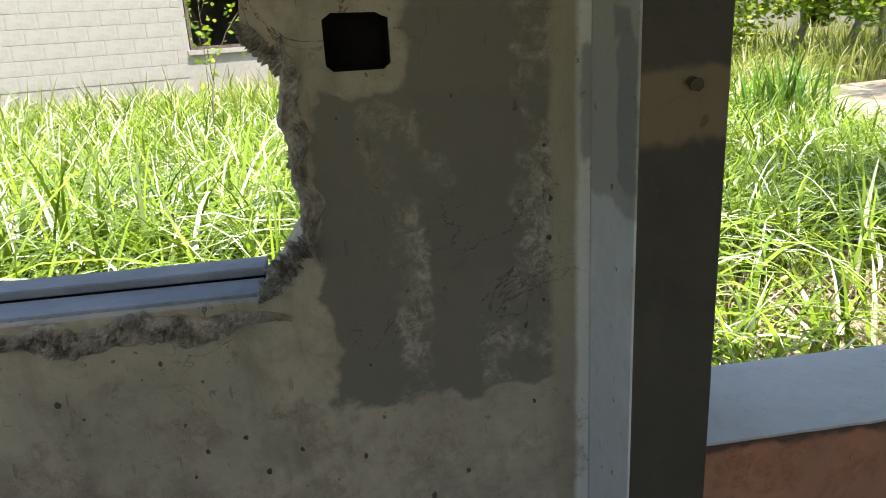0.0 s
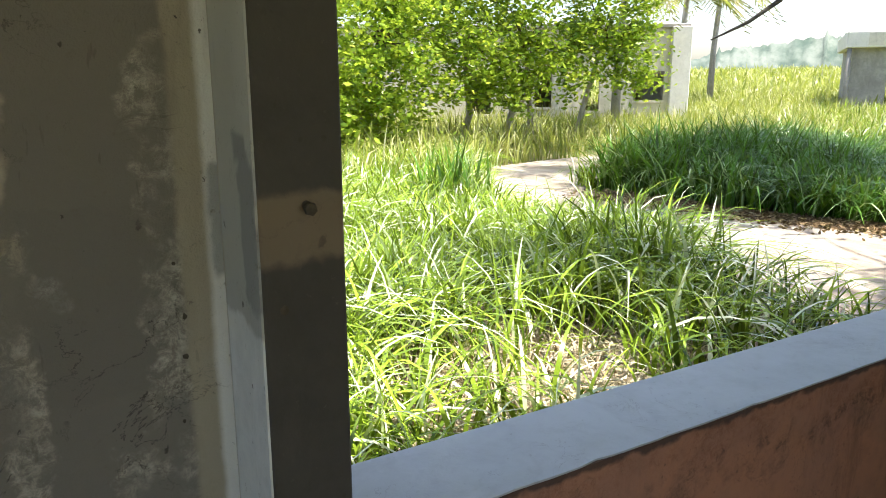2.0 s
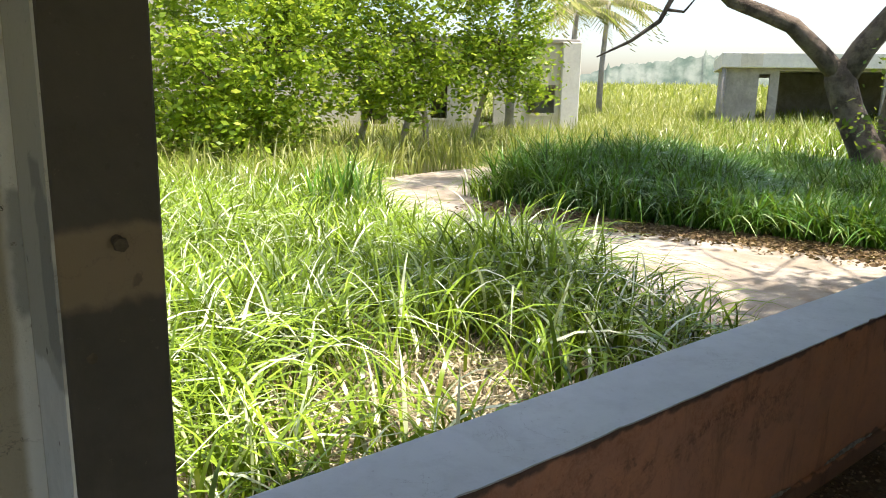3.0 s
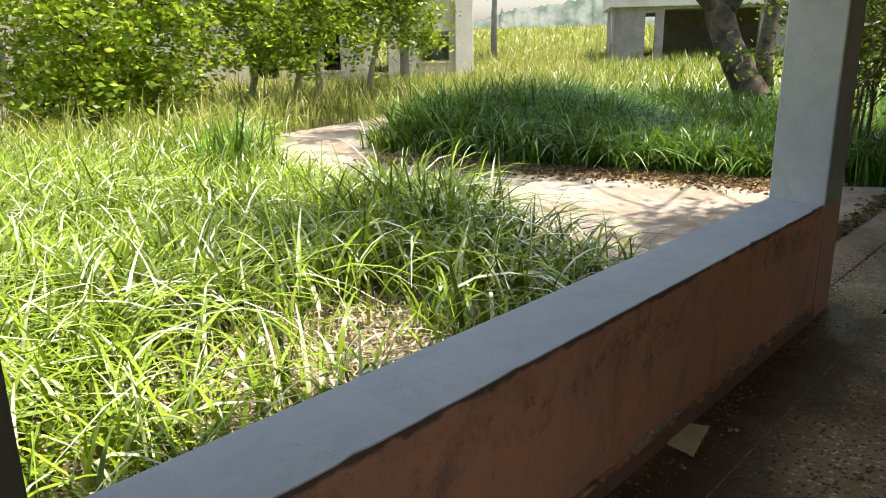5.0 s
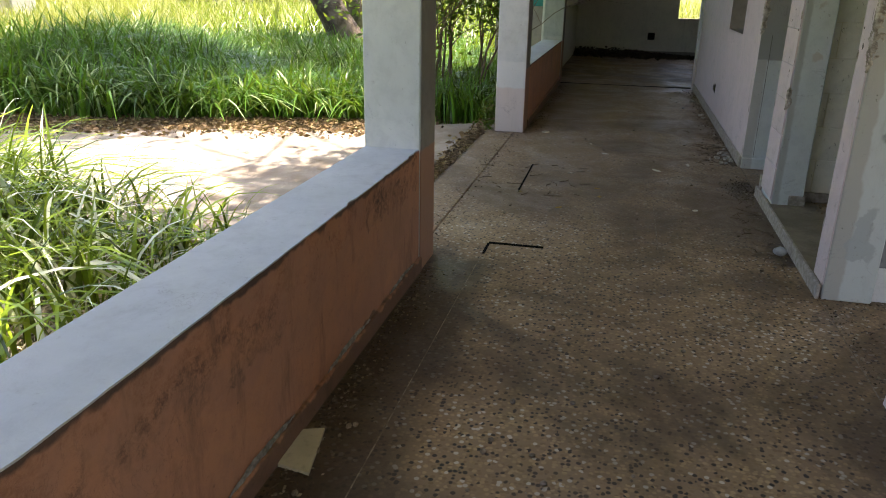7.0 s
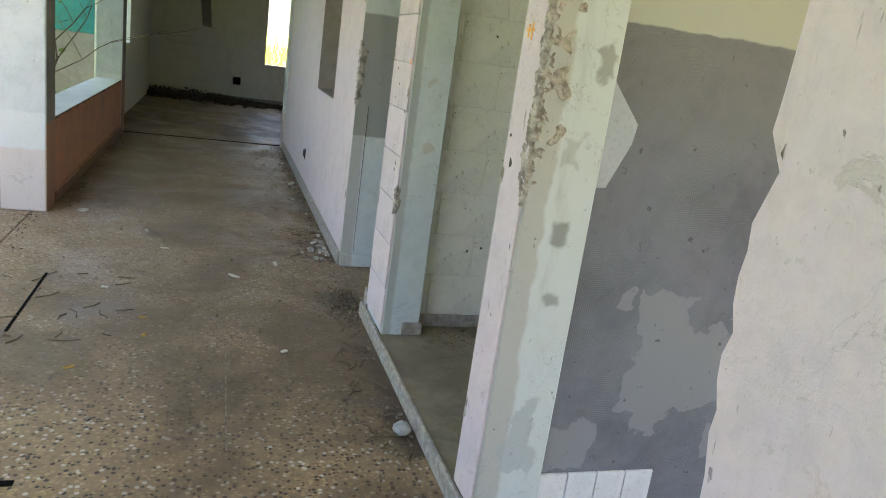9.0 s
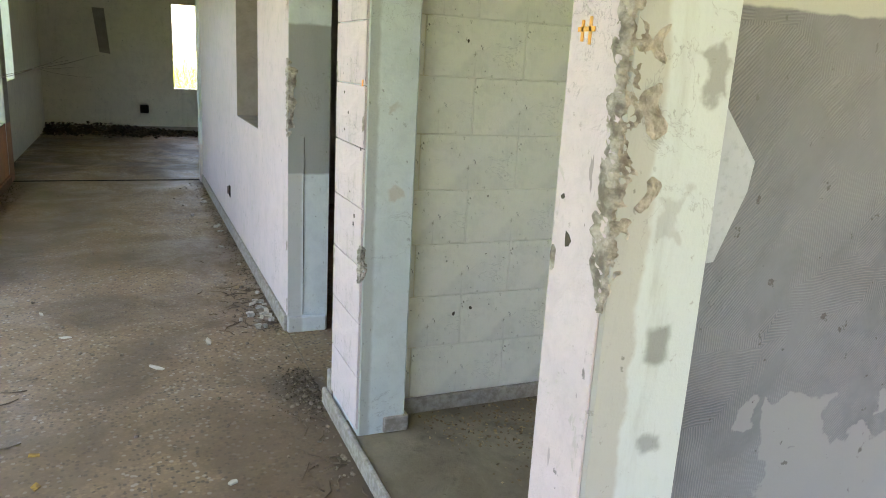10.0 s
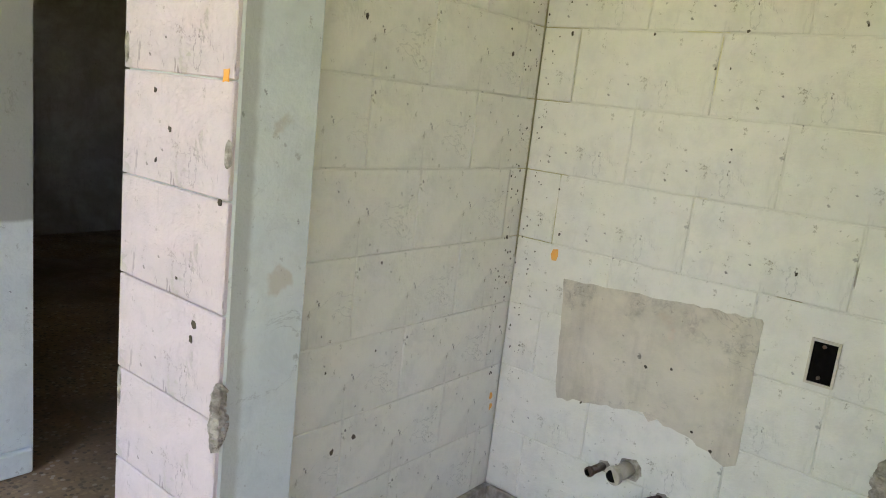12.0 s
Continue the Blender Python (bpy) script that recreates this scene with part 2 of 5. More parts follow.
M_SIDE = painted("pale_blue_side_paint", (0.66, 0.71, 0.69), (0.60, 0.66, 0.65), grime=0.3, specks=0.5, patches=(
    ((4.7, None, None), (4.9, None, None), (0.53, 0.585, 0.57), 0.01, 0.9),
    ((6.1, -0.115, 1.235), (6.25, -0.09, 1.27), (0.48, 0.45, 0.38), 0.03, 0.62),
    ((6.1, -0.135, 0.94), (6.25, -0.11, 0.99), (0.52, 0.46, 0.38), 0.03, 0.62),
    ((6.1, -0.045, None), (6.25, 0.02, None), (0.43, 0.45, 0.42), 0.006, 0.9),
    ((4.7, -0.075, None), (4.9, 0.02, None), (0.42, 0.42, 0.38), 0.012, 0.9),
    ((4.7, -0.15, 0.915), (4.9, -0.105, 0.985), (0.26, 0.28, 0.26), 0.008, 0.95),
    ((4.7, -0.165, 0.74), (4.9, -0.12, 0.77), (0.28, 0.30, 0.29), 0.012, 0.9),
    ((4.7, -0.19, 1.38), (4.9, -0.14, 1.46), (0.3, 0.31, 0.29), 0.03, 0.9),
    ((4.7, -0.14, 1.12), (4.9, -0.08, 1.22), (0.4, 0.42, 0.4), 0.04, 0.7),
    ((4.7, -0.16, 0.2), (4.9, -0.07, 0.42), (0.36, 0.40, 0.40), 0.04, 0.7),
    ((7.4, None, 0.835), (7.6, None, 1.56), (0.33, 0.335, 0.31), 0.004, 1.0),
    ((7.4, -0.07, None), (7.6, 0.02, 0.835), (0.48, 0.47, 0.43), 0.004, 0.8)))
M_RUBBLE = plain("broken_mortar", (0.58, 0.53, 0.45), (0.24, 0.21, 0.17), 30.0, 0.95, 0.9, 0.0, 90.0, 0.012)
M_SPECK = plain("dark_specks", (0.06, 0.05, 0.035), (0.1, 0.085, 0.06), 40.0, 0.9, 0.4)
M_SILL_WOOD = painted("weathered_sill_wood", (0.30, 0.33, 0.37), (0.22, 0.245, 0.28), stain=(0.05, 0.05, 0.055), grime=0.6, specks=0.5, relief=0.5)
M_BROKEN_EDGE = plain("pale_broken_concrete", (0.46, 0.44, 0.39), (0.22, 0.20, 0.17), 30.0, 0.95, 1.0, 0.0, 70.0, 0.015)
# Near-black colour that stands for the shade inside holes and grooves.
M_BOXHOLE = plain("hole_shade_black", (0.006, 0.0055, 0.005), (0.01, 0.009, 0.008), 20.0, 0.9, 0.4)
M_BOXHOLE.node_tree.nodes["Principled BSDF"].inputs["Specular IOR Level"].default_value = 0.02
M_CEIL = painted("ceiling_paint", (0.80, 0.80, 0.77), (0.74, 0.74, 0.71))
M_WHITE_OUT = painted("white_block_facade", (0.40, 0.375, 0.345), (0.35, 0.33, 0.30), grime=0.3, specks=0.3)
M_WHITE_PLASTER = painted("white_plaster_facade", (0.74, 0.72, 0.68), (0.66, 0.64, 0.60), grime=0.3, specks=0.3)
M_CREAM_OUT = painted("cream_plaster_facade", (0.68, 0.63, 0.54), (0.58, 0.54, 0.46), grime=0.45, specks=0.3)
M_GREY_OUT = painted("weathered_grey_facade", (0.36, 0.34, 0.31), (0.25, 0.235, 0.22), grime=0.5, specks=0.3)
M_TEAL = painted("teal_wall_paint", (0.03, 0.26, 0.23), (0.04, 0.22, 0.2), grime=0.2, specks=0.2)
M_BLOCK_RAW = painted("raw_block", (0.34, 0.30, 0.25), (0.26, 0.23, 0.19), grime=0.4, specks=0.3)
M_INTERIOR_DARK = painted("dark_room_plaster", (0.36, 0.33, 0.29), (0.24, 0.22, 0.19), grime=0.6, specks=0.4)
M_BARK = plain("bark", (0.21, 0.165, 0.13), (0.075, 0.056, 0.044), 5.0, 0.95, 1.0, 0.0, 26.0, 0.03)
M_TWIG = plain("twig_wood", (0.2, 0.15, 0.1), (0.11, 0.08, 0.055), 8.0, 0.9, 0.6)
M_PALE_WOOD = plain("bleached_wood", (0.5, 0.46, 0.4), (0.36, 0.32, 0.27), 8.0, 0.9, 0.6)
# Near-white share stands in for sun glints, near-black tone for shade between blades.
M_GRASS = leafy("meadow_grass", (0.008, 0.036, 0.003), (0.31, 0.455, 0.04), (0.82, 0.87, 0.62), 0.15, 0.2, 0.13)
# Dark green species, darkened further to stand for tree shade.
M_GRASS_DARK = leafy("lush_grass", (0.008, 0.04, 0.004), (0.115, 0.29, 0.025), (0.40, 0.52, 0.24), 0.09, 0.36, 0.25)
M_GRASS_FAR = leafy("yellow_meadow_grass", (0.13, 0.18, 0.03), (0.36, 0.37, 0.10), (0.55, 0.52, 0.3), 0.15, 0.4, 0.35)
M_STRAW = leafy("dry_straw", (0.38, 0.32, 0.2), (0.66, 0.58, 0.42), (0.25, 0.18, 0.1), 0.25, 0.6, 0.1)
M_LEAF = leafy("tree_leaves", (0.025, 0.10, 0.008), (0.38, 0.52, 0.045), (0.52, 0.58, 0.07), 0.14, 0.3, 0.42)
M_LEAF_DARK = leafy("vine_leaves", (0.02, 0.05, 0.012), (0.06, 0.12, 0.02), (0.12, 0.1, 0.05), 0.1)
M_LITTER = leafy("dry_leaf_litter", (0.07, 0.045, 0.025), (0.26, 0.17, 0.085), (0.4, 0.3, 0.16), 0.2, 0.8, 0.05)
M_LITTER_DARK = leafy("rotten_leaf_litter", (0.02, 0.015, 0.01), (0.07, 0.05, 0.03), (0.12, 0.09, 0.05), 0.1, 0.9, 0.02)
M_DIRT = leafy("dirt_crumbs", (0.035, 0.025, 0.016), (0.15, 0.11, 0.07), (0.3, 0.25, 0.17), 0.15, 0.9, 0.02)
M_PALM = leafy("palm_fronds", (0.10, 0.12, 0.05), (0.2, 0.2, 0.1), (0.4, 0.34, 0.22), 0.35)
# Greyed greens: distance haze is mixed into the hill's colour.
M_HILL = plain("wooded_hill", (0.06, 0.095, 0.075), (0.17, 0.2, 0.17), 0.07, 0.95, 0.3, 0.0, 0.25, 0.5)


def terrazzo():
    n = Nodes("terrazzo_floor")
    cell = n.tree.nodes.new("ShaderNodeTexVoronoi")
    n.put(cell.inputs["Vector"], n.pos), n.put(cell.inputs["Scale"], 66.0)
    rnd = n.axis(0, cell.outputs["Color"])
    chip = n.mix(n.step(rnd, 0.1, 0.9), (0.24, 0.155, 0.08), (0.47, 0.32, 0.17))
    chip = n.mix(n.math("GREATER_THAN", n.axis(1, cell.outputs["Color"]), 0.78), chip, (0.03, 0.024, 0.02))
    chip = n.mix(n.math("GREATER_THAN", n.axis(2, cell.outputs["Color"]), 0.93), chip, (0.60, 0.54, 0.45))
    col = n.mix(n.step(cell.outputs["Distance"], 0.40, 0.62), chip, (0.31, 0.21, 0.12))
    dust = n.noise(2.3, 6.0, 0.7, 0.5)
    col = n.mix(n.math("MULTIPLY", n.step(dust, 0.38, 0.72), 0.4), col, (0.25, 0.175, 0.105))
    grime = n.noise(0.9, 5.0, 0.6, 0.6)
    col = n.mix(n.math("MULTIPLY", n.step(grime, 0.44, 0.62), 0.75), col, (0.075, 0.05, 0.03))
    # First box: dirt plus the parapet's shade, painted dark; the others are soil.
    soil = n.math("MAXIMUM", n.box((0.0, 1.50, None), (4.9, 1.95, None), 0.10, 0.16, 4.0), n.box((6.55, -0.05, None), (6.95, 0.2, None), 0.09, 0.06, 7.0))
    soil = n.math("MAXIMUM", soil, n.box((5.2, -0.02, None), (6.5, 0.10, None), 0.05, 0.05, 9.0))
    col = n.mix(n.math("MULTIPLY", soil, 0.85), col, (0.045, 0.032, 0.022))
    far = n.box((5.6, None, None), (13.0, None, None), 0.2, 0.9, 1.5)
    col = n.mix(n.math("MULTIPLY", far, 0.5), col, (0.20, 0.142, 0.092))
    rough = n.math("ADD", 0.34, n.math("MULTIPLY", n.step(dust, 0.3, 0.7), 0.4))
    return n.done(col, rough, n.bump(n.noise(90.0, 4.0), 0.25, 0.004), 0.0, 0.4)


def grey_adhesive():
    """Cement combed with a notched trowel in varying directions, smooth where it was scraped."""
    n = Nodes("combed_cement_wall")
    cell = n.tree.nodes.new("ShaderNodeTexVoronoi")
    n.put(cell.inputs["Vector"], n.scaled(1.0, 0.7, 1.0)), n.put(cell.inputs["Scale"], 6.5)
    y, z = n.axis(1), n.axis(2)
    ang = n.math("MULTIPLY", n.math("ROUND", n.math("MULTIPLY", n.axis(0, cell.outputs["Color"]), 2.0)), 0.75)
    warp = n.math("MULTIPLY", n.noise(5.0, 2.0), 0.03)
    u = n.math("ADD", n.math("ADD", n.math("MULTIPLY", y, n.math("COSINE", ang)), n.math("MULTIPLY", z, n.math("SINE", ang))), warp)
    ridge = n.math("SINE", n.math("MULTIPLY", u, 1050.0))
    on = n.step(n.noise(6.5, 4.0, 0.6, 0.8), 0.40, 0.54)
    smooth = n.box((None, -1.17, 0.40), (None, -0.455, 0.655), 0.07, 0.003, 6.0)
    for lo, hi in (((-0.65, 0.64), (-0.45, 0.775)), ((-0.89, 0.70), (-0.80, 0.775)), ((-0.43, 0.72), (-0.37, 0.78)), ((-0.62, 0.30), (-0.52, 0.40)), ((-0.40, 0.18), (-0.22, 0.33)), ((-0.95, 0.22), (-0.80, 0.33))):
        smooth = n.math("MAXIMUM", smooth, n.box((None, lo[0], lo[1]), (None, hi[0], hi[1]), 0.036, 0.003, 11.0))
    scraped = n.math("MULTIPLY", n.box((None, -4.0, 0.0), (None, -1.25, 1.0), 0.08, 0.01, 5.0), n.step(n.noise(2.4, 6.0, 0.6), 0.49, 0.51))
    smooth = n.math("MAXIMUM", smooth, scraped)
    on = n.math("MULTIPLY", on, n.math("SUBTRACT", 1.0, smooth))
    col = n.mix(n.step(n.noise(2.6, 6.0, 0.65, 0.4), 0.36, 0.68), (0.178, 0.193, 0.213), (0.122, 0.132, 0.147))
    col = n.mix(n.math("MULTIPLY", smooth, 0.85), col, (0.25, 0.262, 0.275))
    col = n.mix(n.math("MULTIPLY", on, n.math("MULTIPLY", n.step(ridge, -0.2, 0.9), 0.26)), col, (0.31, 0.325, 0.34))
    col = n.mix(n.math("MULTIPLY", n.step(n.noise(30.0, 4.0), 0.66, 0.70), 0.7), col, (0.07, 0.065, 0.06))
    top = n.box((None, None, 1.535), (None, None, None), 0.006, 0.004)
    col = n.mix(n.math("MULTIPLY", n.step(z, 1.15, 1.4), 0.35), col, (0.24, 0.237, 0.222))
    col = n.mix(top, col, (0.42, 0.44, 0.38))
    h = n.math("MULTIPLY", n.math("MULTIPLY", ridge, on), n.math("SUBTRACT", 1.0, top))
    return n.done(col, 0.85, n.bump(n.noise(50.0, 4.0), 0.3, 0.004, n.bump(h, 0.4, 0.002)))


def path_concrete():
    n = Nodes("pale_concrete_path")
    col = n.mix(n.step(n.noise(1.3, 6.0, 0.7, 0.5), 0.4, 0.62), (0.41, 0.36, 0.30), (0.28, 0.23, 0.175))
    litter = n.step(n.noise(9.0, 6.0, 0.75), 0.55, 0.66)
    edge = n.step(n.noise(0.7, 4.0, 0.7, 1.0), 0.40, 0.55)
    col = n.mix(n.math("MULTIPLY", n.math("MULTIPLY", litter, edge), 0.8), col, (0.15, 0.10, 0.06))
    col = n.mix(n.math("MULTIPLY", n.step(n.noise(60.0, 3.0), 0.6, 0.7), 0.5), col, (0.2, 0.16, 0.12))
    return n.done(col, 0.9, n.bump(n.noise(35.0, 6.0, 0.7), 0.5, 0.01))


def soil_ground():
    n = Nodes("meadow_soil")
    col = n.mix(n.step(n.noise(2.0, 6.0, 0.7), 0.4, 0.62), (0.30, 0.25, 0.16), (0.13, 0.13, 0.045))
    col = n.mix(n.math("MULTIPLY", n.step(n.noise(25.0, 5.0, 0.7), 0.52, 0.62), 0.75), col, (0.46, 0.40, 0.29))
    green = n.math("MULTIPLY", n.step(n.add("ShaderNodeVectorMath", 1, {"operation": "LENGTH"}, i0=n.pos), 14.0, 26.0), 0.85)
    col = n.mix(green, col, (0.24, 0.26, 0.045))
    return n.done(col, 0.95, n.bump(n.noise(12.0, 6.0, 0.7), 0.8, 0.05))


M_TERRAZZO, M_COMBED, M_PATH, M_SOIL = terrazzo(), grey_adhesive(), path_concrete(), soil_ground()
M_KERB = plain("terrazzo_kerb", (0.42, 0.38, 0.33), (0.26, 0.23, 0.19), 35.0, 0.7, 0.4, 0.0, 110.0)
M_ALCOVE_FLOOR = painted("alcove_cement_floor", (0.27, 0.23, 0.16), (0.17, 0.135, 0.09), stain=(0.05, 0.035, 0.025), grime=0.7, specks=0.6)
M_PATCH_MORTAR = painted("smooth_mortar_patch", (0.70, 0.64, 0.52), (0.62, 0.57, 0.46), grime=0.3, specks=0.9, patches=(
    ((None, None, 0.80), (None, None, None), (0.36, 0.33, 0.27), 0.03, 0.58),
    ((5.80, None, 0.76), (5.87, None, 0.83), (0.74, 0.50, 0.36), 0.03, 0.5),
    ((5.95, None, 0.80), (6.00, None, 0.86), (0.80, 0.77, 0.70), 0.03, 0.58)))
M_TILE_WHITE = plain("white_ceramic", (0.72, 0.74, 0.74), (0.64, 0.66, 0.66), 9.0, 0.3, 0.1)
M_FLAKE = plain("bluish_white_board", (0.42, 0.46, 0.50), (0.38, 0.42, 0.45), 7.0, 0.6, 0.1)
M_CREAM_TILE = plain("cream_tile_back", (0.60, 0.55, 0.38), (0.52, 0.48, 0.33), 9.0, 0.6, 0.2)
M_PVC = plain("aged_plastic_pipe", (0.62, 0.58, 0.47), (0.46, 0.42, 0.33), 20.0, 0.45, 0.2)
M_STEEL = plain("rusty_steel", (0.14, 0.09, 0.06), (0.22, 0.2, 0.19), 40.0, 0.6, 0.4, 0.6)
M_STONE = plain("grey_stone", (0.40, 0.41, 0.41), (0.30, 0.31, 0.31), 20.0, 0.9, 0.5)
M_DEBRIS = plain("pale_debris", (0.62, 0.58, 0.48), (0.45, 0.40, 0.31), 20.0, 0.85, 0.3)
M_GRIT = plain("brown_grit", (0.30, 0.25, 0.19), (0.14, 0.11, 0.08), 30.0, 0.95, 0.4)
M_DEAD_LEAF = plain("fallen_leaf", (0.42, 0.26, 0.04), (0.2, 0.12, 0.04), 25.0, 0.7, 0.3)
M_ORANGE = plain("orange_marker_paint", (0.90, 0.40, 0.07), (0.85, 0.48, 0.14), 60.0, 0.7, 0.2)


# ---- mesh helpers ----
def part(name, bm, material, parent=None, label=""):
    me = bpy.data.meshes.new(name)
    bm.normal_update()
    bm.to_mesh(me)
    bm.free()
    me.materials.append(material)
    ob = new(name, me)
    if parent:
        ob.parent = parent
    if label:
        ob["label"] = label
    return ob


def structure(name, bm, material, label=""):
    return tagged(part(name, bm, material), label, kind="structure")


def thing(name, label, category, group="", at=(0, 0, 0)):
    ob = new(name)
    ob.location = at
    return tagged(ob, label, category, group)


def box(bm, x0, x1, y0, y1, z0, z1, bevel=0.0, segs=1):
    """Adds a box; with a bevel its edges are rounded."""
    r = bmesh.ops.create_cube(bm, size=1.0)
    for v in r["verts"]:
        v.co = Vector((x0 + (x1 - x0) * (v.co.x + 0.5), y0 + (y1 - y0) * (v.co.y + 0.5), z0 + (z1 - z0) * (v.co.z + 0.5)))
    if bevel:
        edges = list({e for v in r["verts"] for e in v.link_edges})
        bmesh.ops.bevel(bm, geom=edges, offset=bevel, segments=segs, affect="EDGES", profile=0.5)
    return bm


def boxes(*specs, bevel=0.0):
    bm = bmesh.new()
    for s in specs:
        box(bm, *s, bevel=bevel)
    return bm


def prism(outline, axis, lo, hi):
    """A solid with this outline, drawn in the plane across axis, from lo to hi along it."""
    bm = bmesh.new()
    def at(a, b, c):
        return (c, a, b) if axis == "x" else (a, c, b) if axis == "y" else (a, b, c)
    low = [bm.verts.new(at(a, b, lo)) for a, b in outline]
    high = [bm.verts.new(at(a, b, hi)) for a, b in outline]
    bm.faces.new(low), bm.faces.new(high)
    for k in range(len(outline)):
        j = (k + 1) % len(outline)
        bm.faces.new((low[k], low[j], high[j], high[k]))
    bmesh.ops.recalc_face_normals(bm, faces=bm.faces)
    return bm


def ragged(a, b, steps, amount, seed):
    """Points from a to b that stray sideways like a broken edge."""
    rng = random.Random(seed)
    a, b = Vector(a), Vector(b)
    side = Vector((-(b - a).y, (b - a).x)).normalized()
    return [tuple(a.lerp(b, k / steps) + side * (0 if k in (0, steps) else rng.uniform(-amount, amount))) for k in range(steps + 1)]


def tube(bm, points, radii, sides=8, wobble=0.0, seed=0):
    """A tapered round limb through the points."""
    rng = random.Random(seed)
    rings = []
    pts = [Vector(p) for p in points]
    for k, p in enumerate(pts):
        d = (pts[min(k + 1, len(pts) - 1)] - pts[max(k - 1, 0)]).normalized()
        u = d.orthogonal().normalized() if k == 0 else (u - d * u.dot(d)).normalized()
        w = d.cross(u)
        rings.append([bm.verts.new(p + (u * math.cos(6.2832 * s / sides) + w * math.sin(6.2832 * s / sides)) * radii[k] * (1 + rng.uniform(-wobble, wobble))) for s in range(sides)])
    for a, b in zip(rings, rings[1:]):
        for s in range(sides):
            f = bm.faces.new((a[s], a[(s + 1) % sides], b[(s + 1) % sides], b[s]))
            f.smooth = True
    bm.faces.new(rings[-1])
    bm.faces.new(rings[0][::-1])
    return bm


def sheet(name, verts, quads, material):
    """A mesh straight from arrays of corners and four-cornered faces."""
    me = bpy.data.meshes.new(name)
    nq = len(quads)
    me.vertices.add(len(verts))
    me.vertices.foreach_set("co", np.asarray(verts, dtype=np.float32).ravel())
    me.loops.add(4 * nq)
    me.loops.foreach_set("vertex_index", np.asarray(quads, dtype=np.int32).ravel())
    me.polygons.add(nq)
    me.polygons.foreach_set("loop_start", np.arange(0, 4 * nq, 4, dtype=np.int32))
    me.update(calc_edges=True)
    me.validate()
    me.materials.append(material)
    return new(name, me)


def blades(name, xy, ground, height, width, material, lean=0.55, segs=4, seed=1, droop=1.0):
    """Many bent, tapered grass blades, each a strip of its own."""
    rng = np.random.default_rng(seed)
    n = len(xy)
    h = height * rng.uniform(0.5, 1.2, n) if np.isscalar(height) else height * rng.uniform(0.6, 1.15, n)
    w = width * rng.uniform(0.4, 1.45, n)
    az = rng.uniform(0, 6.2832, n)
    turn = az + rng.normal(0, 0.5, n) + np.pi / 2
    bend = lean * rng.uniform(0.25, 1.3, n)
    s = np.linspace(0, 1, segs + 1)
    rise = h[:, None] * (s[None] - droop * 0.62 * np.clip(bend[:, None], 0, 1.2) * s[None] ** 2.9)
    out = h[:, None] * bend[:, None] * s[None] ** 1.8
    cx = xy[:, 0, None] + out * np.cos(az)[:, None]
    cy = xy[:, 1, None] + out * np.sin(az)[:, None]
    cz = (ground if np.isscalar(ground) else ground[:, None]) + rise
    half = 0.5 * w[:, None] * np.array([0.65, *(1.0 - 0.92 * np.linspace(0, 1, segs) ** 1.7)])[None]
    dx, dy = half * np.cos(turn)[:, None], half * np.sin(turn)[:, None]
    v = np.stack([np.stack([cx - dx, cy - dy, cz], -1), np.stack([cx + dx, cy + dy, cz + half * 0.35], -1)], 2)
    base = (np.arange(n) * (segs + 1) * 2)[:, None, None]
    k = (np.arange(segs) * 2)[None, :, None]
    quads = base + k + np.array([0, 1, 3, 2])[None, None]
    ob = sheet(name, v.reshape(-1, 3), quads.reshape(-1, 4), material)
    return ob


def leaves(name, centres, size, material, seed=1, flat=0.6):
    """Small pointed leaves, one four-cornered face each, about the given places."""
    rng = np.random.default_rng(seed)
    n = len(centres)
    a = rng.normal(0, 1, (n, 3)) * np.array([1, 1, flat])
    a /= np.linalg.norm(a, axis=1, keepdims=True)
    b = np.cross(a, rng.normal(0, 1, (n, 3)))
    b /= np.linalg.norm(b, axis=1, keepdims=True)
    c = np.cross(a, b)
    L = size * rng.uniform(0.6, 1.35, n)[:, None]
    p = centres
    v = np.stack([p - a * L * 0.5, p + b * L * 0.27 + c * L * 0.06, p + a * L * 0.55, p - b * L * 0.27 + c * L * 0.06], 1)
    return sheet(name, v.reshape(-1, 3), np.arange(4 * n).reshape(-1, 4), material)


# ---- large structure ----
TOP = 2.75                                      # underside of the ceiling
PAR_IN, PAR_OUT, PAR_TOP = 1.868, 2.14, 0.607   # parapet faces and height
COURSE, COURSE_0 = 0.2065, 0.13                 # block courses

structure("floor", boxes((-2.0, 12.45, -4.2, 1.945, -0.2, 0.0)), M_TERRAZZO, "worn brown terrazzo floor with dust, soil and parapet shade in its colour")
structure("floor_end_room", boxes((12.458, 18.2, -4.2, 2.3, -0.2, 0.004)), M_TERRAZZO, "dusty terrazzo floor of the end room")
structure("floor_edge", boxes((-2.0, 12.45, 1.953, 2.22, -0.25, 0.0), bevel=0.006), M_TERRAZZO, "outer strip of the corridor floor slab")
structure("ceiling", boxes((-2.2, 18.4, -4.4, 2.32, TOP, TOP + 0.16)), M_CEIL, "plain concrete ceiling slab")

# wall with the broken window opening, beside the parapet
hole = [(-0.75, 0.891), (0.262, 0.891), *ragged((0.285, 0.915), (0.335, 0.985), 5, 0.008, 3), *ragged((0.356, 1.02), (0.338, 1.18), 12, 0.007, 5),
        *ragged((0.342, 1.262), (0.285, 1.325), 6, 0.01, 7), (0.29, 1.40), (0.285, 1.9), (-0.75, 1.9)]
x0w, x1w = -2.0, 0.866
wall_bm = bmesh.new()
W_IN, W_OUT = 2.07, 2.25


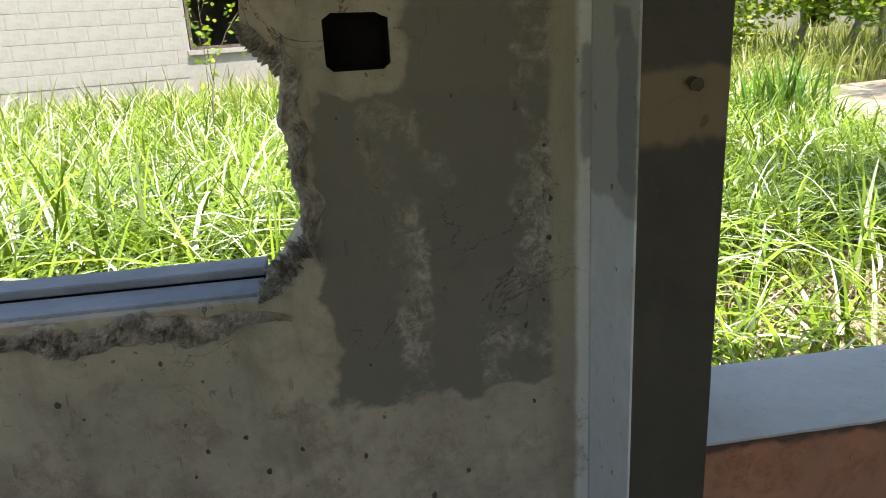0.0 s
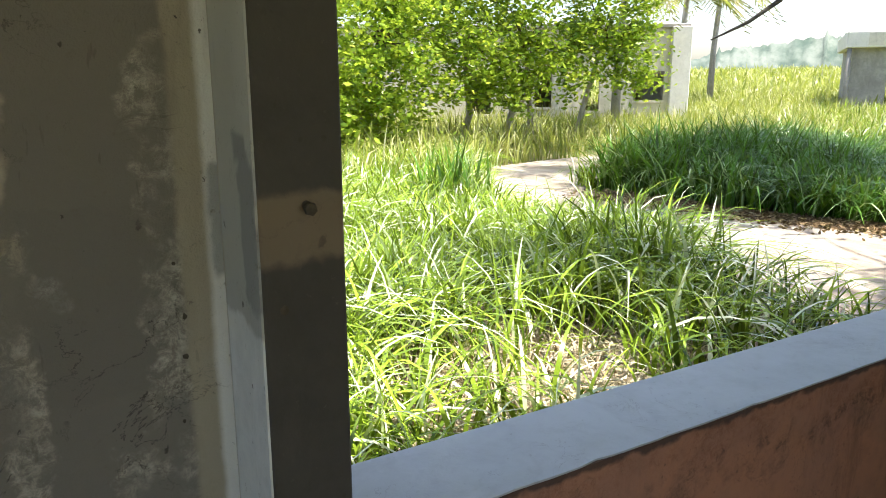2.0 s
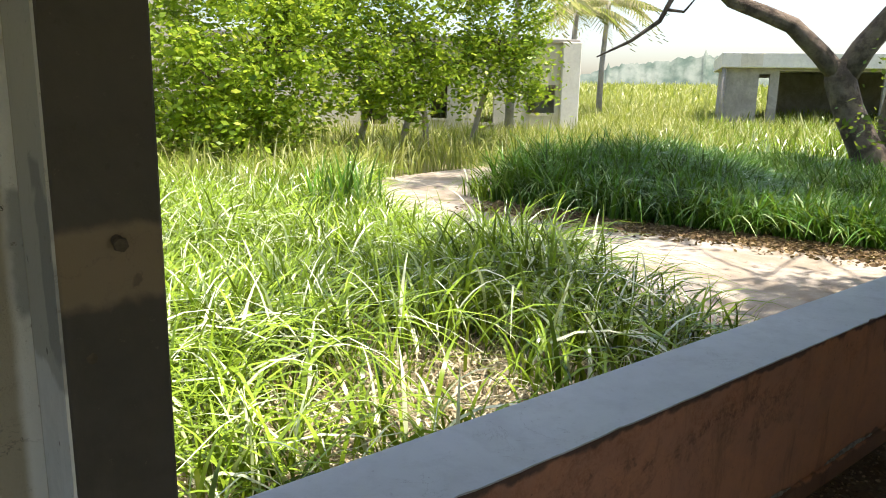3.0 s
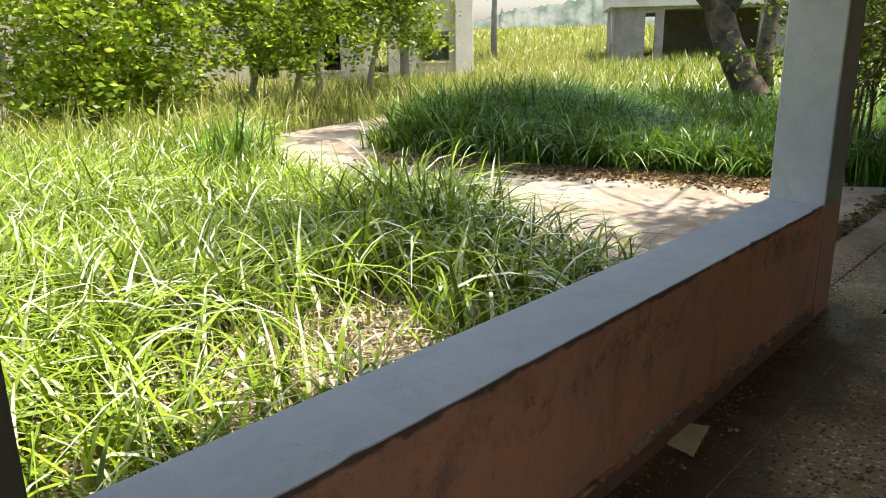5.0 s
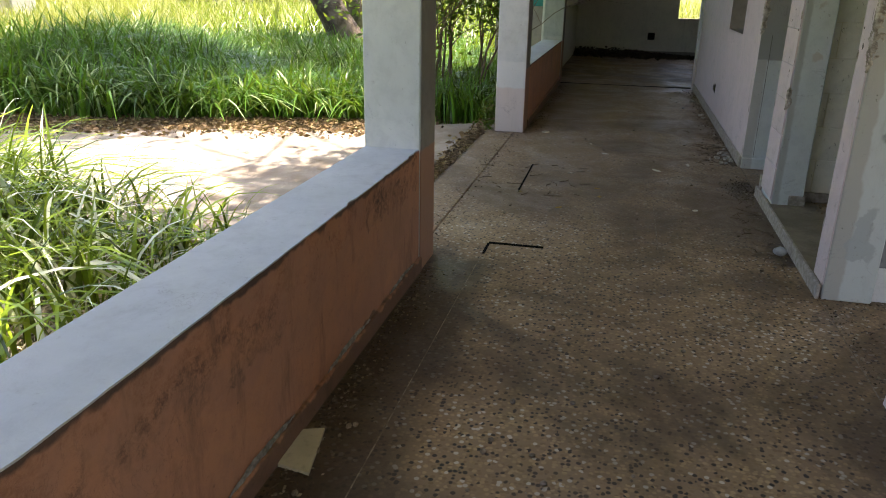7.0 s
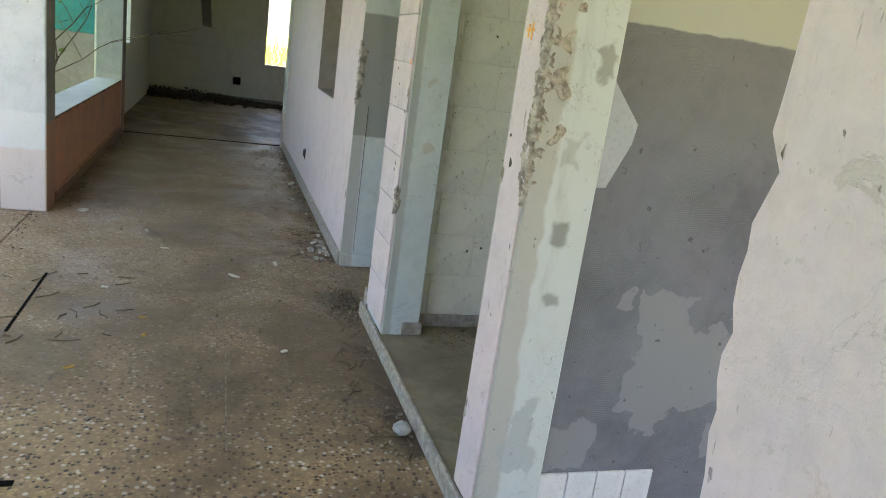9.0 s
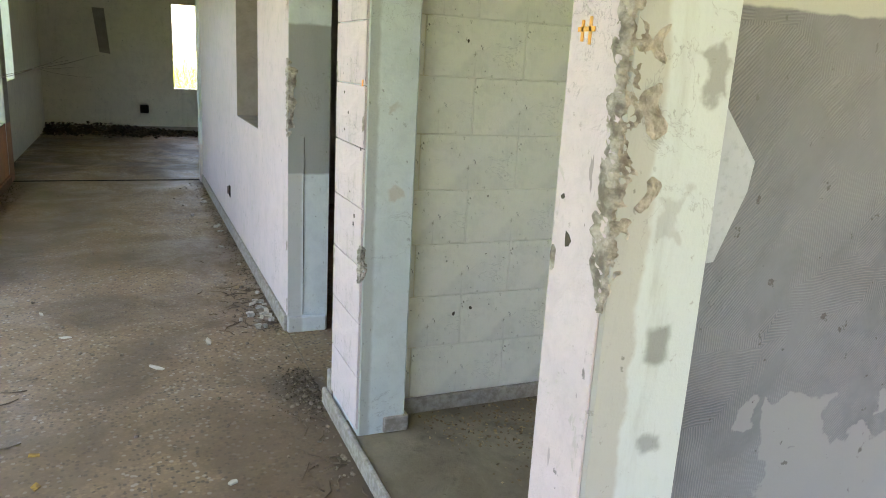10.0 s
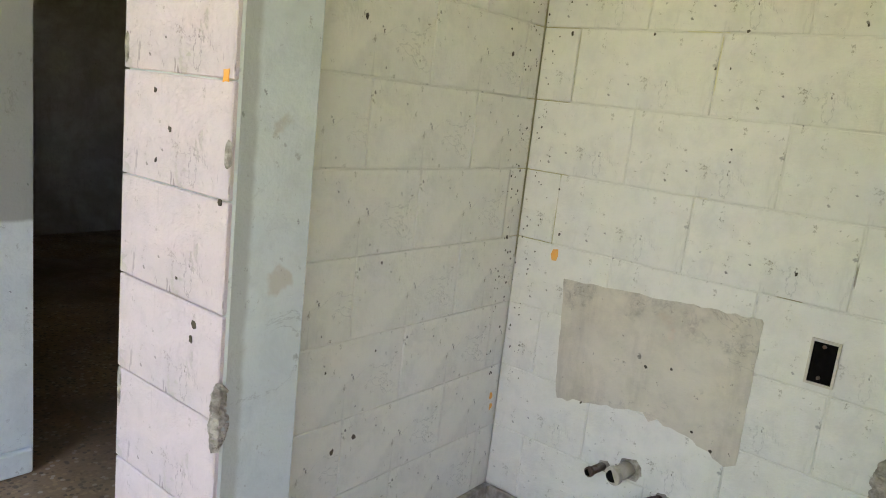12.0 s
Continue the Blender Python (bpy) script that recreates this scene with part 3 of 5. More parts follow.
def wall_piece(outline):
    bm = prism(outline, "y", W_IN, W_OUT)
    me = bpy.data.meshes.new("tmp")
    bm.to_mesh(me)
    bm.free()
    wall_bm.from_mesh(me)
    bpy.data.meshes.remove(me)


right_edge = hole[1:-1]
split = 1.28
BX0, BX1, BZ0, BZ1 = 0.414, 0.52, 1.268, 1.36
wall_piece([(x0w, 0.0), (x1w, 0.0), (x1w, 0.886), (x0w, 0.886)])
wall_piece([(x0w, 0.886), (-0.75, 0.886), (-0.75, 1.9), (x0w, 1.9)])
wall_piece([(x0w, 1.9), (x1w, 1.9), (x1w, TOP), (x0w, TOP)])
wall_piece([(0.262, 0.886), (BX0, 0.886), (BX0, 1.9), *reversed(right_edge)])
wall_piece([(BX1, 0.886), (x1w, 0.886), (x1w, 1.9), (BX1, 1.9)])
wall_piece([(BX0, 0.886), (BX1, 0.886), (BX1, BZ0 + 0.01), (BX1 - 0.012, BZ0), (BX0 + 0.012, BZ0), (BX0, BZ0 + 0.01)])
wall_piece([(BX0, BZ1 - 0.01), (BX0 + 0.015, BZ1), (BX1 - 0.02, BZ1 - 0.002), (BX1, BZ1 - 0.012), (BX1, 1.9), (BX0, 1.9)])
structure("wall_window", wall_bm, M_WINDOW_WALL, "stained plaster wall with a broken window opening")

# pillar between the window wall and the parapet
structure("pillar_side", boxes((0.8625, 0.8665, PAR_IN + 0.002, 2.069, 0.0, TOP)), M_PILLAR_SIDE, "pale worn paint on the pillar side")
structure("pillar_corner", boxes((0.866, 1.008, PAR_IN, 2.25, 0.0, TOP), bevel=0.004), M_PILLAR_DARK, "cement pillar with worn paint, darkened for its deep shade")

# parapets with painted copings, and their columns
rng0 = random.Random(11)


def parapet(tag, xa, xb):
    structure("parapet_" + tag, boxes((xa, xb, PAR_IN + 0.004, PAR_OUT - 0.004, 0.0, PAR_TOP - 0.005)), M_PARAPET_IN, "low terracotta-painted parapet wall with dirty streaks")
    edge, n = [], int((xb - xa) / 0.045)
    for k in range(n + 1):
        x = xa + (xb - xa) * k / n
        edge.append((x, PAR_IN + 0.004 + (rng0.uniform(0.004, 0.011) if rng0.random() < 0.05 else rng0.uniform(-0.001, 0.002))))
    bm = prism(edge + [(xb, PAR_OUT), (xa, PAR_OUT)], "z", PAR_TOP - 0.005, PAR_TOP)
    structure("parapet_top_" + tag, bm, M_SILL_PAINT, "pale grey-blue painted parapet coping with chipped edge")


parapet("near", 1.008, 4.638)
parapet("far", 8.655, 12.33)
for tag, xa, xb in (("near", 4.638, 4.896), ("middle", 8.395, 8.655), ("far", 12.33, 12.62)):
    structure("column_" + tag, boxes((xa, xb, PAR_IN - 0.002, PAR_OUT, 0.0, TOP), bevel=0.006), M_COLUMN, "pale painted square concrete column")
# Thin plates that darken the shaded corridor side of the columns.
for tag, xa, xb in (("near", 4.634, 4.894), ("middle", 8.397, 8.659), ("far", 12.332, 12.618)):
    structure("column_face_" + tag, boxes((xa, xb, PAR_IN - 0.006, PAR_IN - 0.002, 0.0, TOP)), M_COLUMN_IN, "corridor-side face of the column with shade put into its colour")
structure("beam_corridor", boxes((1.008, 12.62, PAR_IN, PAR_OUT, 2.45, TOP)), M_COLUMN, "painted concrete beam over the corridor openings")
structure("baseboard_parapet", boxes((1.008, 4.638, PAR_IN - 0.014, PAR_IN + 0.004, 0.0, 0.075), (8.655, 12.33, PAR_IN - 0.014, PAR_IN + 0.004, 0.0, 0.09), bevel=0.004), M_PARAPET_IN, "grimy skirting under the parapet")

# right side: near wall with a broken end, its room, stub walls and the alcove
near_edge = [*ragged((3.875, 0.0), (3.865, 0.12), 3, 0.006, 20), *ragged((3.86, 0.2), (3.89, 0.78), 9, 0.006, 21), *ragged((3.905, 0.85), (3.925, 1.20), 8, 0.008, 22),
             (3.895, 1.285), (3.905, 1.30), (3.93, 1.34), *ragged((3.925, 1.4), (3.915, TOP), 12, 0.004, 23)]
structure("wall_near", prism([(2.2, 0.0), *near_edge, (2.2, TOP)], "y", -0.17, 0.0), M_PINK, "pinkish peeling wall with a broken end")
structure("wall_combed", boxes((4.842, 4.968, -4.0, -0.05, 0.0, TOP)), M_COMBED, "grey cement wall combed by a notched trowel")
structure("wall_alcove_back", boxes((4.968, 6.32, -1.35, -1.139, 0.0, TOP)), M_GREENISH, "pale green-white block wall with small holes")
structure("wall_alcove_side", boxes((6.324, 6.50, -4.0, -0.02, 0.0, TOP)), M_GREENISH, "pale green-white painted block wall")
structure("floor_alcove", boxes((4.86, 6.322, -1.139, 0.004, 0.0, 0.066)), M_ALCOVE_FLOOR, "raised dirty cement floor of the alcove")
structure("kerb", boxes((4.80, 6.625, 0.006, 0.024, 0.0, 0.074), bevel=0.004), M_KERB, "speckled terrazzo kerb along the alcove")
structure("baseboard_alcove", boxes((6.300, 6.322, -1.137, -0.19, 0.067, 0.128), (4.97, 6.300, -1.137, -1.118, 0.067, 0.128), bevel=0.003), M_KERB, "speckled terrazzo skirting in the alcove")
structure("wall_right", boxes((7.496, 8.43, -0.21, 0.0, 0.0, TOP), (8.43, 9.40, -0.21, 0.0, 0.0, 0.965), (8.43, 9.40, -0.21, 0.0, 2.0, TOP), (9.40, 12.30, -0.21, 0.0, 0.0, TOP)), M_PINK, "pinkish worn block wall with a window opening")
structure("jamb_face", boxes((7.490, 7.4965, -0.209, -0.001, 0.0, TOP)), M_SIDE, "door reveal half grey and half pale green")
structure("pillar_far", boxes((12.30, 12.44, -0.21, 0.03, 0.0, TOP), bevel=0.005), M_COLUMN, "pale painted pillar at the corridor end")
structure("baseboard_right", boxes((7.50, 12.30, -0.001, 0.018, 0.0, 0.085), bevel=0.004), M_KERB, "worn skirting along the corridor wall")

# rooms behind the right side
# The wide opening at x -1.9 to 4.6 is unseen, added to let daylight in.
structure("wall_rooms_back", boxes((-2.2, -1.9, -4.2, -4.0, 0.0, TOP), (-1.9, 4.6, -4.2, -4.0, 0.0, 0.35), (-1.9, 4.6, -4.2, -4.0, 2.5, TOP), (4.6, 18.2, -4.2, -4.0, 0.0, TOP)), M_INTERIOR_DARK, "dark plaster wall at the back of the rooms, unseen opening added for daylight")
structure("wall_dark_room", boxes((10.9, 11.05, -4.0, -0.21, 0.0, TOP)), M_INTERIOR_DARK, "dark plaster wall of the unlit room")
# Out of view; its long opening is added and sized to brighten the inside.
structure("wall_behind", boxes((-2.2, -2.0, -4.2, -3.9, 0.0, TOP), (-2.2, -2.0, -3.9, 1.8, 0.0, 0.95), (-2.2, -2.0, -3.9, 1.8, 2.15, TOP), (-2.2, -2.0, 1.8, 2.25, 0.0, TOP)), M_PINK, "unseen wall closing the corridor, opening added for daylight")
structure("door_head", boxes((6.50, 7.49, -0.20, 0.0, 2.1, TOP)), M_PINK, "lintel over the doorway")

# end room
structure("wall_end", boxes((17.6, 17.8, -4.0, -0.42, 0.0, TOP), (17.6, 17.8, -0.42, 0.0, 0.0, 0.75), (17.6, 17.8, -0.42, 0.0, 2.15, TOP), (17.6, 17.8, 0.0, 2.25, 0.0, TOP)), M_GREENISH, "pale end wall with a narrow window opening")
structure("wall_end_left", boxes((12.62, 13.3, 2.02, 2.2, 0.0, TOP), (13.3, 14.5, 2.02, 2.2, 0.0, 0.95), (13.3, 14.5, 2.02, 2.2, 2.1, TOP), (14.5, 17.6, 2.02, 2.2, 0.0, TOP)), M_GREENISH, "pale wall of the end room with a window opening")
structure("wall_end_right", boxes((11.05, 12.6, -2.6, -2.4, 0.0, TOP), (12.6, 14.4, -2.6, -2.4, 0.0, 0.4), (12.6, 14.4, -2.6, -2.4, 2.2, TOP), (14.4, 17.6, -2.6, -2.4, 0.0, TOP)), M_GREENISH, "far wall of the end room with a large opening")
structure("baseboard_end", boxes((17.57, 17.6, -2.4, 2.02, 0.004, 0.10)), M_INTERIOR_DARK, "dirty skirting of the end room")

# ---- yard: ground, path, distance ----
gx = np.concatenate([np.linspace(-900, -30, 12), np.linspace(-24, 40, 65), np.linspace(50, 1500, 16)])
gy = np.concatenate([np.linspace(-900, -8, 10), np.linspace(-7.5, 2.05, 5), np.linspace(2.2, 40, 77), np.linspace(48, 1500, 16)])
GX, GY = np.meshgrid(gx, gy)
rise = 0.05 * np.sin(GX * 0.9) * np.cos(GY * 0.7 + 1) * np.clip((GY - 2.6) / 2, 0, 1)
inside = (GX > -2.5) & (GX < 18.5) & (GY < 2.3)
far_rise = np.clip((np.hypot(GX, GY) - 18.0) / 52.0, 0, 1) * (GY > 2.3)
GZ = -0.07 + rise - 0.3 * inside + 2.0 * far_rise ** 2 * (3 - 2 * far_rise)
nx, ny = len(gx), len(gy)
idx = (np.arange(ny - 1)[:, None] * nx + np.arange(nx - 1)[None])
gq = np.stack([idx, idx + 1, idx + nx + 1, idx + nx], -1).reshape(-1, 4)
ground = tagged(sheet("ground", np.stack([GX, GY, GZ], -1).reshape(-1, 3), gq, M_SOIL), "sunlit soil with straw and litter", kind="structure")

PATH_LEFT = [(4.9, 2.222), (4.75, 3.2), (4.95, 4.6), (5.3, 6.0), (5.23, 7.08), (5.8, 8.69), (6.63, 10.07), (7.56, 11.08), (9.61, 11.64), (12.12, 11.83)]
PATH_RIGHT = [(12.39, 10.39), (10.24, 9.79), (8.72, 9.23), (7.57, 8.47), (7.33, 7.76), (7.44, 6.5), (7.8, 5.49), (8.14, 4.65), (8.33, 3.82), (8.28, 3.26), (8.9, 2.222)]
structure("path", prism(PATH_LEFT + PATH_RIGHT, "z", -0.2, -0.006), M_PATH, "pale sunlit concrete path with leaf litter")


def in_polygon(px, py, poly):
    hit = np.zeros(len(px), bool)
    for (xa, ya), (xb, yb) in zip(poly, poly[1:] + poly[:1]):
        cross = ((ya > py) != (yb > py)) & (px < (xb - xa) * (py - ya) / ((yb - ya) or 1e-9) + xa)
        hit ^= cross
    return hit


POLY_PATH = PATH_LEFT + PATH_RIGHT
CLUMP = [(7.62, 8.34), (7.54, 7.31), (7.62, 6.41), (7.98, 5.39), (8.33, 4.56), (8.52, 3.72), (8.59, 3.26), (10.0, 3.2), (13.0, 3.3), (16.0, 4.0), (17.0, 7.0), (13.5, 8.6), (9.86, 9.02), (8.48, 8.8)]


def ground_lift(x, y):
    """How far the meadow has risen above the yard at a place."""
    k = np.clip((np.hypot(x, y) - 18.0) / 52.0, 0, 1)
    return 2.0 * k ** 2 * (3 - 2 * k)


npr = np.random.default_rng(4)


def scatter(n, x0, x1, y0, y1, seed):
    r = np.random.default_rng(seed)
    return np.stack([r.uniform(x0, x1, n), r.uniform(y0, y1, n)], 1)


def tufted(n, x0, x1, y0, y1, seed, spread=0.09, per=9):
    r = np.random.default_rng(seed)
    c = np.stack([r.uniform(x0, x1, n // per), r.uniform(y0, y1, n // per)], 1)
    return np.repeat(c, per, 0) + r.normal(0, spread, (len(c) * per, 2))


# tall meadow grass beside the building
p = tufted(84000, -7.0, 8.0, 2.35, 12.0, 31, 0.075, 12)
stray = npr.normal(0, 0.16, p.shape)
keep = ~in_polygon(p[:, 0] + stray[:, 0], p[:, 1] + stray[:, 1], POLY_PATH) & ~in_polygon(p[:, 0], p[:, 1], CLUMP)
bare = 1.1 * np.exp(-(((p[:, 0] - 2.95) / 0.75) ** 2 + ((p[:, 1] - 3.7) / 0.55) ** 2)) + 0.95 * np.exp(-((p[:, 1] - 2.4) / 0.95) ** 2)
keep &= npr.uniform(0, 1, len(p)) > 0.93 * np.clip(bare, 0, 1)
keep &= (p[:, 0] < 7.0) | (p[:, 1] > 8.2)
p = p[keep]
verge = np.exp(-((p[:, 0] - 4.3 - 0.22 * np.clip(p[:, 1] - 3.5, 0, 9)) / 0.6) ** 2)
hh = 0.66 + 0.14 * np.sin(p[:, 0] * 1.3 + 1) * np.cos(p[:, 1] * 1.1) + 0.35 * np.clip((1.6 - p[:, 0]) / 3, 0, 1)
hh *= 0.5 + 0.5 * np.clip((p[:, 1] - 2.6) / 1.5, 0, 1)
hh += 0.16 * verge
hh = np.where(p[:, 1] > 5.0, np.minimum(hh, 0.74 - 0.17 * np.clip((p[:, 0] - 2.0) / 2.5, 0, 1)), hh)
tagged(blades("tall_grass", p, -0.07, hh * 1.15, 0.021, M_GRASS, 1.05, 6, 5), "tall sunlit green meadow grass beside the building", "grass", kind="stuff")
p = scatter(15000, -1.0, 5.2, 2.3, 6.0, 41)
p = p[~in_polygon(p[:, 0], p[:, 1], POLY_PATH)]
tagged(blades("dry_straw", p, -0.08, 0.15, 0.012, M_STRAW, 1.7, 3, 6, 1.3), "dry straw and dead blades on the soil", "straw", kind="stuff")

# dark lush clump under the tree; its colour holds part of the tree's shade
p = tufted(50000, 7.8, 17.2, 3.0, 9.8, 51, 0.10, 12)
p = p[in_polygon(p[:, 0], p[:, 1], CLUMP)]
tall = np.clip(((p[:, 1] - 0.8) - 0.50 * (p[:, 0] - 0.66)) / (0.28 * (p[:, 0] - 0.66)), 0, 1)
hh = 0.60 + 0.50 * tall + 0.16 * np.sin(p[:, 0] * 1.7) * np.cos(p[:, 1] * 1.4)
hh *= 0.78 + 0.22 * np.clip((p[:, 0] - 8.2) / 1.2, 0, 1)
tagged(blades("lush_grass", p, -0.07, hh * 1.15, 0.028, M_GRASS_DARK, 1.0, 6, 7), "dense dark green grass clump with tree shade partly in its colour", "grass", kind="stuff")

# yellow meadow further off, rising towards the hill
def meadow(p, height, width, material, lean, segs, seed, label):
    tagged(blades("meadow_grass", p, -0.09 + ground_lift(p[:, 0], p[:, 1]), height, width, material, lean, segs, seed), label, "grass", kind="stuff")


p = scatter(70000, -14.0, 34.0, 9.5, 30.0, 61)
p = p[~in_polygon(p[:, 0] + npr.normal(0, 0.1, len(p)), p[:, 1], POLY_PATH) & ~in_polygon(p[:, 0], p[:, 1], CLUMP)]
meadow(p, 0.92, 0.028, M_GRASS_FAR, 0.6, 3, 8, "high yellow-green meadow grass in full sun")
p = scatter(30000, 12.0, 44.0, 2.5, 16.0, 62)
p = p[~in_polygon(p[:, 0], p[:, 1], CLUMP) & ~in_polygon(p[:, 0], p[:, 1], POLY_PATH) & ((p[:, 0] > 18.3) | (p[:, 1] > 3.4))]
sunny = p[:, 1] - 0.85 + npr.normal(0, 0.7, len(p)) > 0.62 * (p[:, 0] - 1.0)
meadow(p[sunny], 0.85, 0.03, M_GRASS_FAR, 0.6, 3, 9, "high yellow-green meadow grass behind the trees")
meadow(p[~sunny], 0.9, 0.034, M_GRASS, 0.6, 4, 19, "high green meadow grass behind the old tree")
p = scatter(60000, 18.0, 100.0, 8.0, 90.0, 63)
meadow(p, 0.95, 0.10, M_GRASS_FAR, 0.6, 2, 10, "distant yellow meadow rising to the hills")

p = scatter(5200, 18.5, 27.0, -4.0, 2.4, 64)
meadow(p, 1.25, 0.03, M_GRASS_FAR, 0.6, 4, 65, "high sunlit grass outside the end room")

# wooded hill on the horizon
HILL = 320
ha = np.linspace(12, 62, HILL)
hb = np.stack([np.cos(np.radians(ha)), np.sin(np.radians(ha))], 1) * 420.0
hel = np.interp(ha, [12, 22, 30, 34, 38, 40, 43, 62], [2.4, 2.9, 3.05, 2.65, 2.15, 1.6, 1.2, 1.0])
hz = 1.4 + 441.0 * np.tan(np.radians(hel)) + np.repeat(npr.uniform(-0.6, 0.9, HILL // 4), 4) + npr.uniform(-0.5, 0.8, HILL) + 3.2 * (npr.uniform(0, 1, HILL) > 0.95)
hv = np.concatenate([np.c_[hb, np.full(HILL, -2.0)], np.c_[hb * 1.05, hz], np.c_[hb * 1.5, np.full(HILL, -2.0)]])
hq = np.array([[k + HILL * r, k + 1 + HILL * r, k + HILL + 1 + HILL * r, k + HILL + HILL * r] for r in range(2) for k in range(HILL - 1)])
tagged(sheet("backdrop_hill", hv, hq, M_HILL), "wooded hill on the horizon with haze put into its colour", kind="structure")


# ---- buildings across the yard ----
def block_building(name, label, start, end, depth, height, windows, material, roof_material, roof=0.22, eave=0.35, back=()):
    """A flat-roofed block shell from start to end; windows are (from, to, sill, head) along the front."""
    a, b = Vector((*start, 0)), Vector((*end, 0))
    length = (b - a).length
    m = Matrix.Translation(a) @ Matrix.Rotation(math.atan2((b - a).y, (b - a).x), 4, "Z")
    ob = thing(name, label, "building")
    ob.matrix_world = m
    cuts, x = sorted(windows), 0.0
    for wa, wb, lo, hi in cuts:
        part("front_wall", boxes((x, wa, 0, 0.2, -0.2, height)), material, ob)
        part("spandrel", boxes((wa, wb, 0, 0.2, -0.2, lo)), material, ob)
        part("lintel", boxes((wa, wb, 0, 0.2, hi, height)), material, ob)
        x = wb
    part("front_wall", boxes((x, length, 0, 0.2, -0.2, height)), material, ob)
    part("side_wall", boxes((0, 0.2, 0.2, depth, -0.2, height)), material, ob)
    part("side_wall", boxes((length - 0.2, length, 0.2, depth, -0.2, height)), material, ob)
    x = 0.2
    for wa, wb, lo, hi in back:
        part("back_wall", boxes((x, wa, depth - 0.2, depth, -0.2, height)), M_INTERIOR_DARK, ob)
        part("back_spandrel", boxes((wa, wb, depth - 0.2, depth, -0.2, lo)), M_INTERIOR_DARK, ob)
        part("back_lintel", boxes((wa, wb, depth - 0.2, depth, hi, height)), M_INTERIOR_DARK, ob)
        x = wb
    part("back_wall", boxes((x, length - 0.2, depth - 0.2, depth, -0.2, height)), M_INTERIOR_DARK, ob)
    part("roof", boxes((-eave * 0.7, length + eave * 0.7, -eave, depth + 0.2, height, height + roof), bevel=0.02), roof_material, ob)
    for wa, wb, lo, hi in cuts:
        f = bmesh.new()
        box(f, wa - 0.04, wb + 0.04, -0.05, 0.06, lo - 0.07, lo)
        part("window_sill", f, material, ob)
    return ob


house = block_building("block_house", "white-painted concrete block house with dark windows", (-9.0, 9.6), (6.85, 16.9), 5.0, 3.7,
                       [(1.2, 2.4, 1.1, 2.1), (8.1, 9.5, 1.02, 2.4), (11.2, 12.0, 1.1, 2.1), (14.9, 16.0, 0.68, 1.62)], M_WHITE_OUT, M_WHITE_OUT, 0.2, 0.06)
part("window_bar", boxes((8.12, 8.17, 0.02, 0.07, 1.02, 2.4), (8.17, 9.5, 0.02, 0.06, 1.02, 1.07)), M_STEEL, house, "dark steel window frame")
ruin = block_building("ruined_house", "cream plaster ruined house with empty window openings", (5.68, 24.2), (18.1, 15.84), 5.0, 2.95,
                      [(1.2, 1.9, 0.5, 2.0), (4.4, 5.2, 0.9, 1.9), (8.6, 9.3, 0.5, 1.7), (10.6, 11.1, 0.7, 1.85), (12.0, 12.5, 0.6, 1.75), (13.5, 14.35, 0.9, 1.72)], M_CREAM_OUT, M_WHITE_OUT, 0.12, 0.08, [(12.6, 14.2, 0.5, 2.2)])
# Added block; its white plaster stands for sunlight on the wall's end.
part("corner_pillar", boxes((14.5, 15.06, -0.14, 0.42, -0.2, 2.99), bevel=0.02), M_WHITE_PLASTER, ruin, "added white corner block standing for the sunlit wall end")
part("opening_frame", boxes((13.5, 14.35, -0.03, 0.05, 1.66, 1.74), (13.5, 13.56, -0.03, 0.05, 0.9, 1.66)), M_STEEL, ruin, "dark rusted opening frame")
shed = block_building("roofless_shed", "weathered grey concrete shed with a white fascia", (24.9, 14.9), (30.9, 5.9), 5.0, 2.5,
                      [(1.05, 1.4, 0.0, 2.3), (1.7, 4.9, 0.2, 2.4), (6.0, 8.6, 0.2, 2.3)], M_GREY_OUT, M_WHITE_PLASTER, 0.5, 0.3, [(0.4, 2.2, 0.2, 2.3)])
part("fascia_stain", boxes((0.4, 1.1, -0.312, -0.302, 2.56, 2.95)), M_CREAM_OUT, shed, "round faded patch on the fascia")
part("drain_pipe", tube(bmesh.new(), [(-0.1, -0.12, 0.0), (-0.1, -0.12, 2.5)], [0.07, 0.07], 8), M_GREY_OUT, shed)
fence = thing("teal_boundary_wall", "teal-painted boundary wall over raw blocks", "wall")
part("raw_base", boxes((14.6, 14.8, 2.3, 3.22, -0.2, 1.0)), M_BLOCK_RAW, fence, "raw brown block base")
part("teal_panel", boxes((14.59, 14.81, 2.3, 3.22, 1.0, 1.72), bevel=0.01), M_TEAL, fence, "teal-painted upper panel")


# ---- trees ----
def grow(bm, p, d, length, radius, depth, rng, tips, spread=0.6, droop=0.0):
    """Branches that fork and taper; the thin ends are collected for the leaves."""
    pts, radii = [p], [radius]
    for k in range(4):
        d = (d + Vector((rng.uniform(-0.25, 0.25), rng.uniform(-0.25, 0.25), rng.uniform(-0.12, 0.18) - droop))).normalized()
        pts.append(pts[-1] + d * length / 4)
        radii.append(radius * (1 - 0.11 * (k + 1)))
        if depth <= 2:
            tips.append(tuple(pts[-1]))
    tube(bm, pts, radii, 7 if radius > 0.04 else 4, 0.08, rng.randint(0, 9999))
    if depth == 0:
        return
    for k in range(rng.choice((2, 3, 3))):
        e = (d + Vector((rng.gauss(0, spread), rng.gauss(0, spread), rng.gauss(0.05, spread * 0.7)))).normalized()
        grow(bm, pts[-1 - (k % 2)], e, length * rng.uniform(0.6, 0.8), radii[-1] * 0.72, depth - 1, rng, tips, spread, droop)


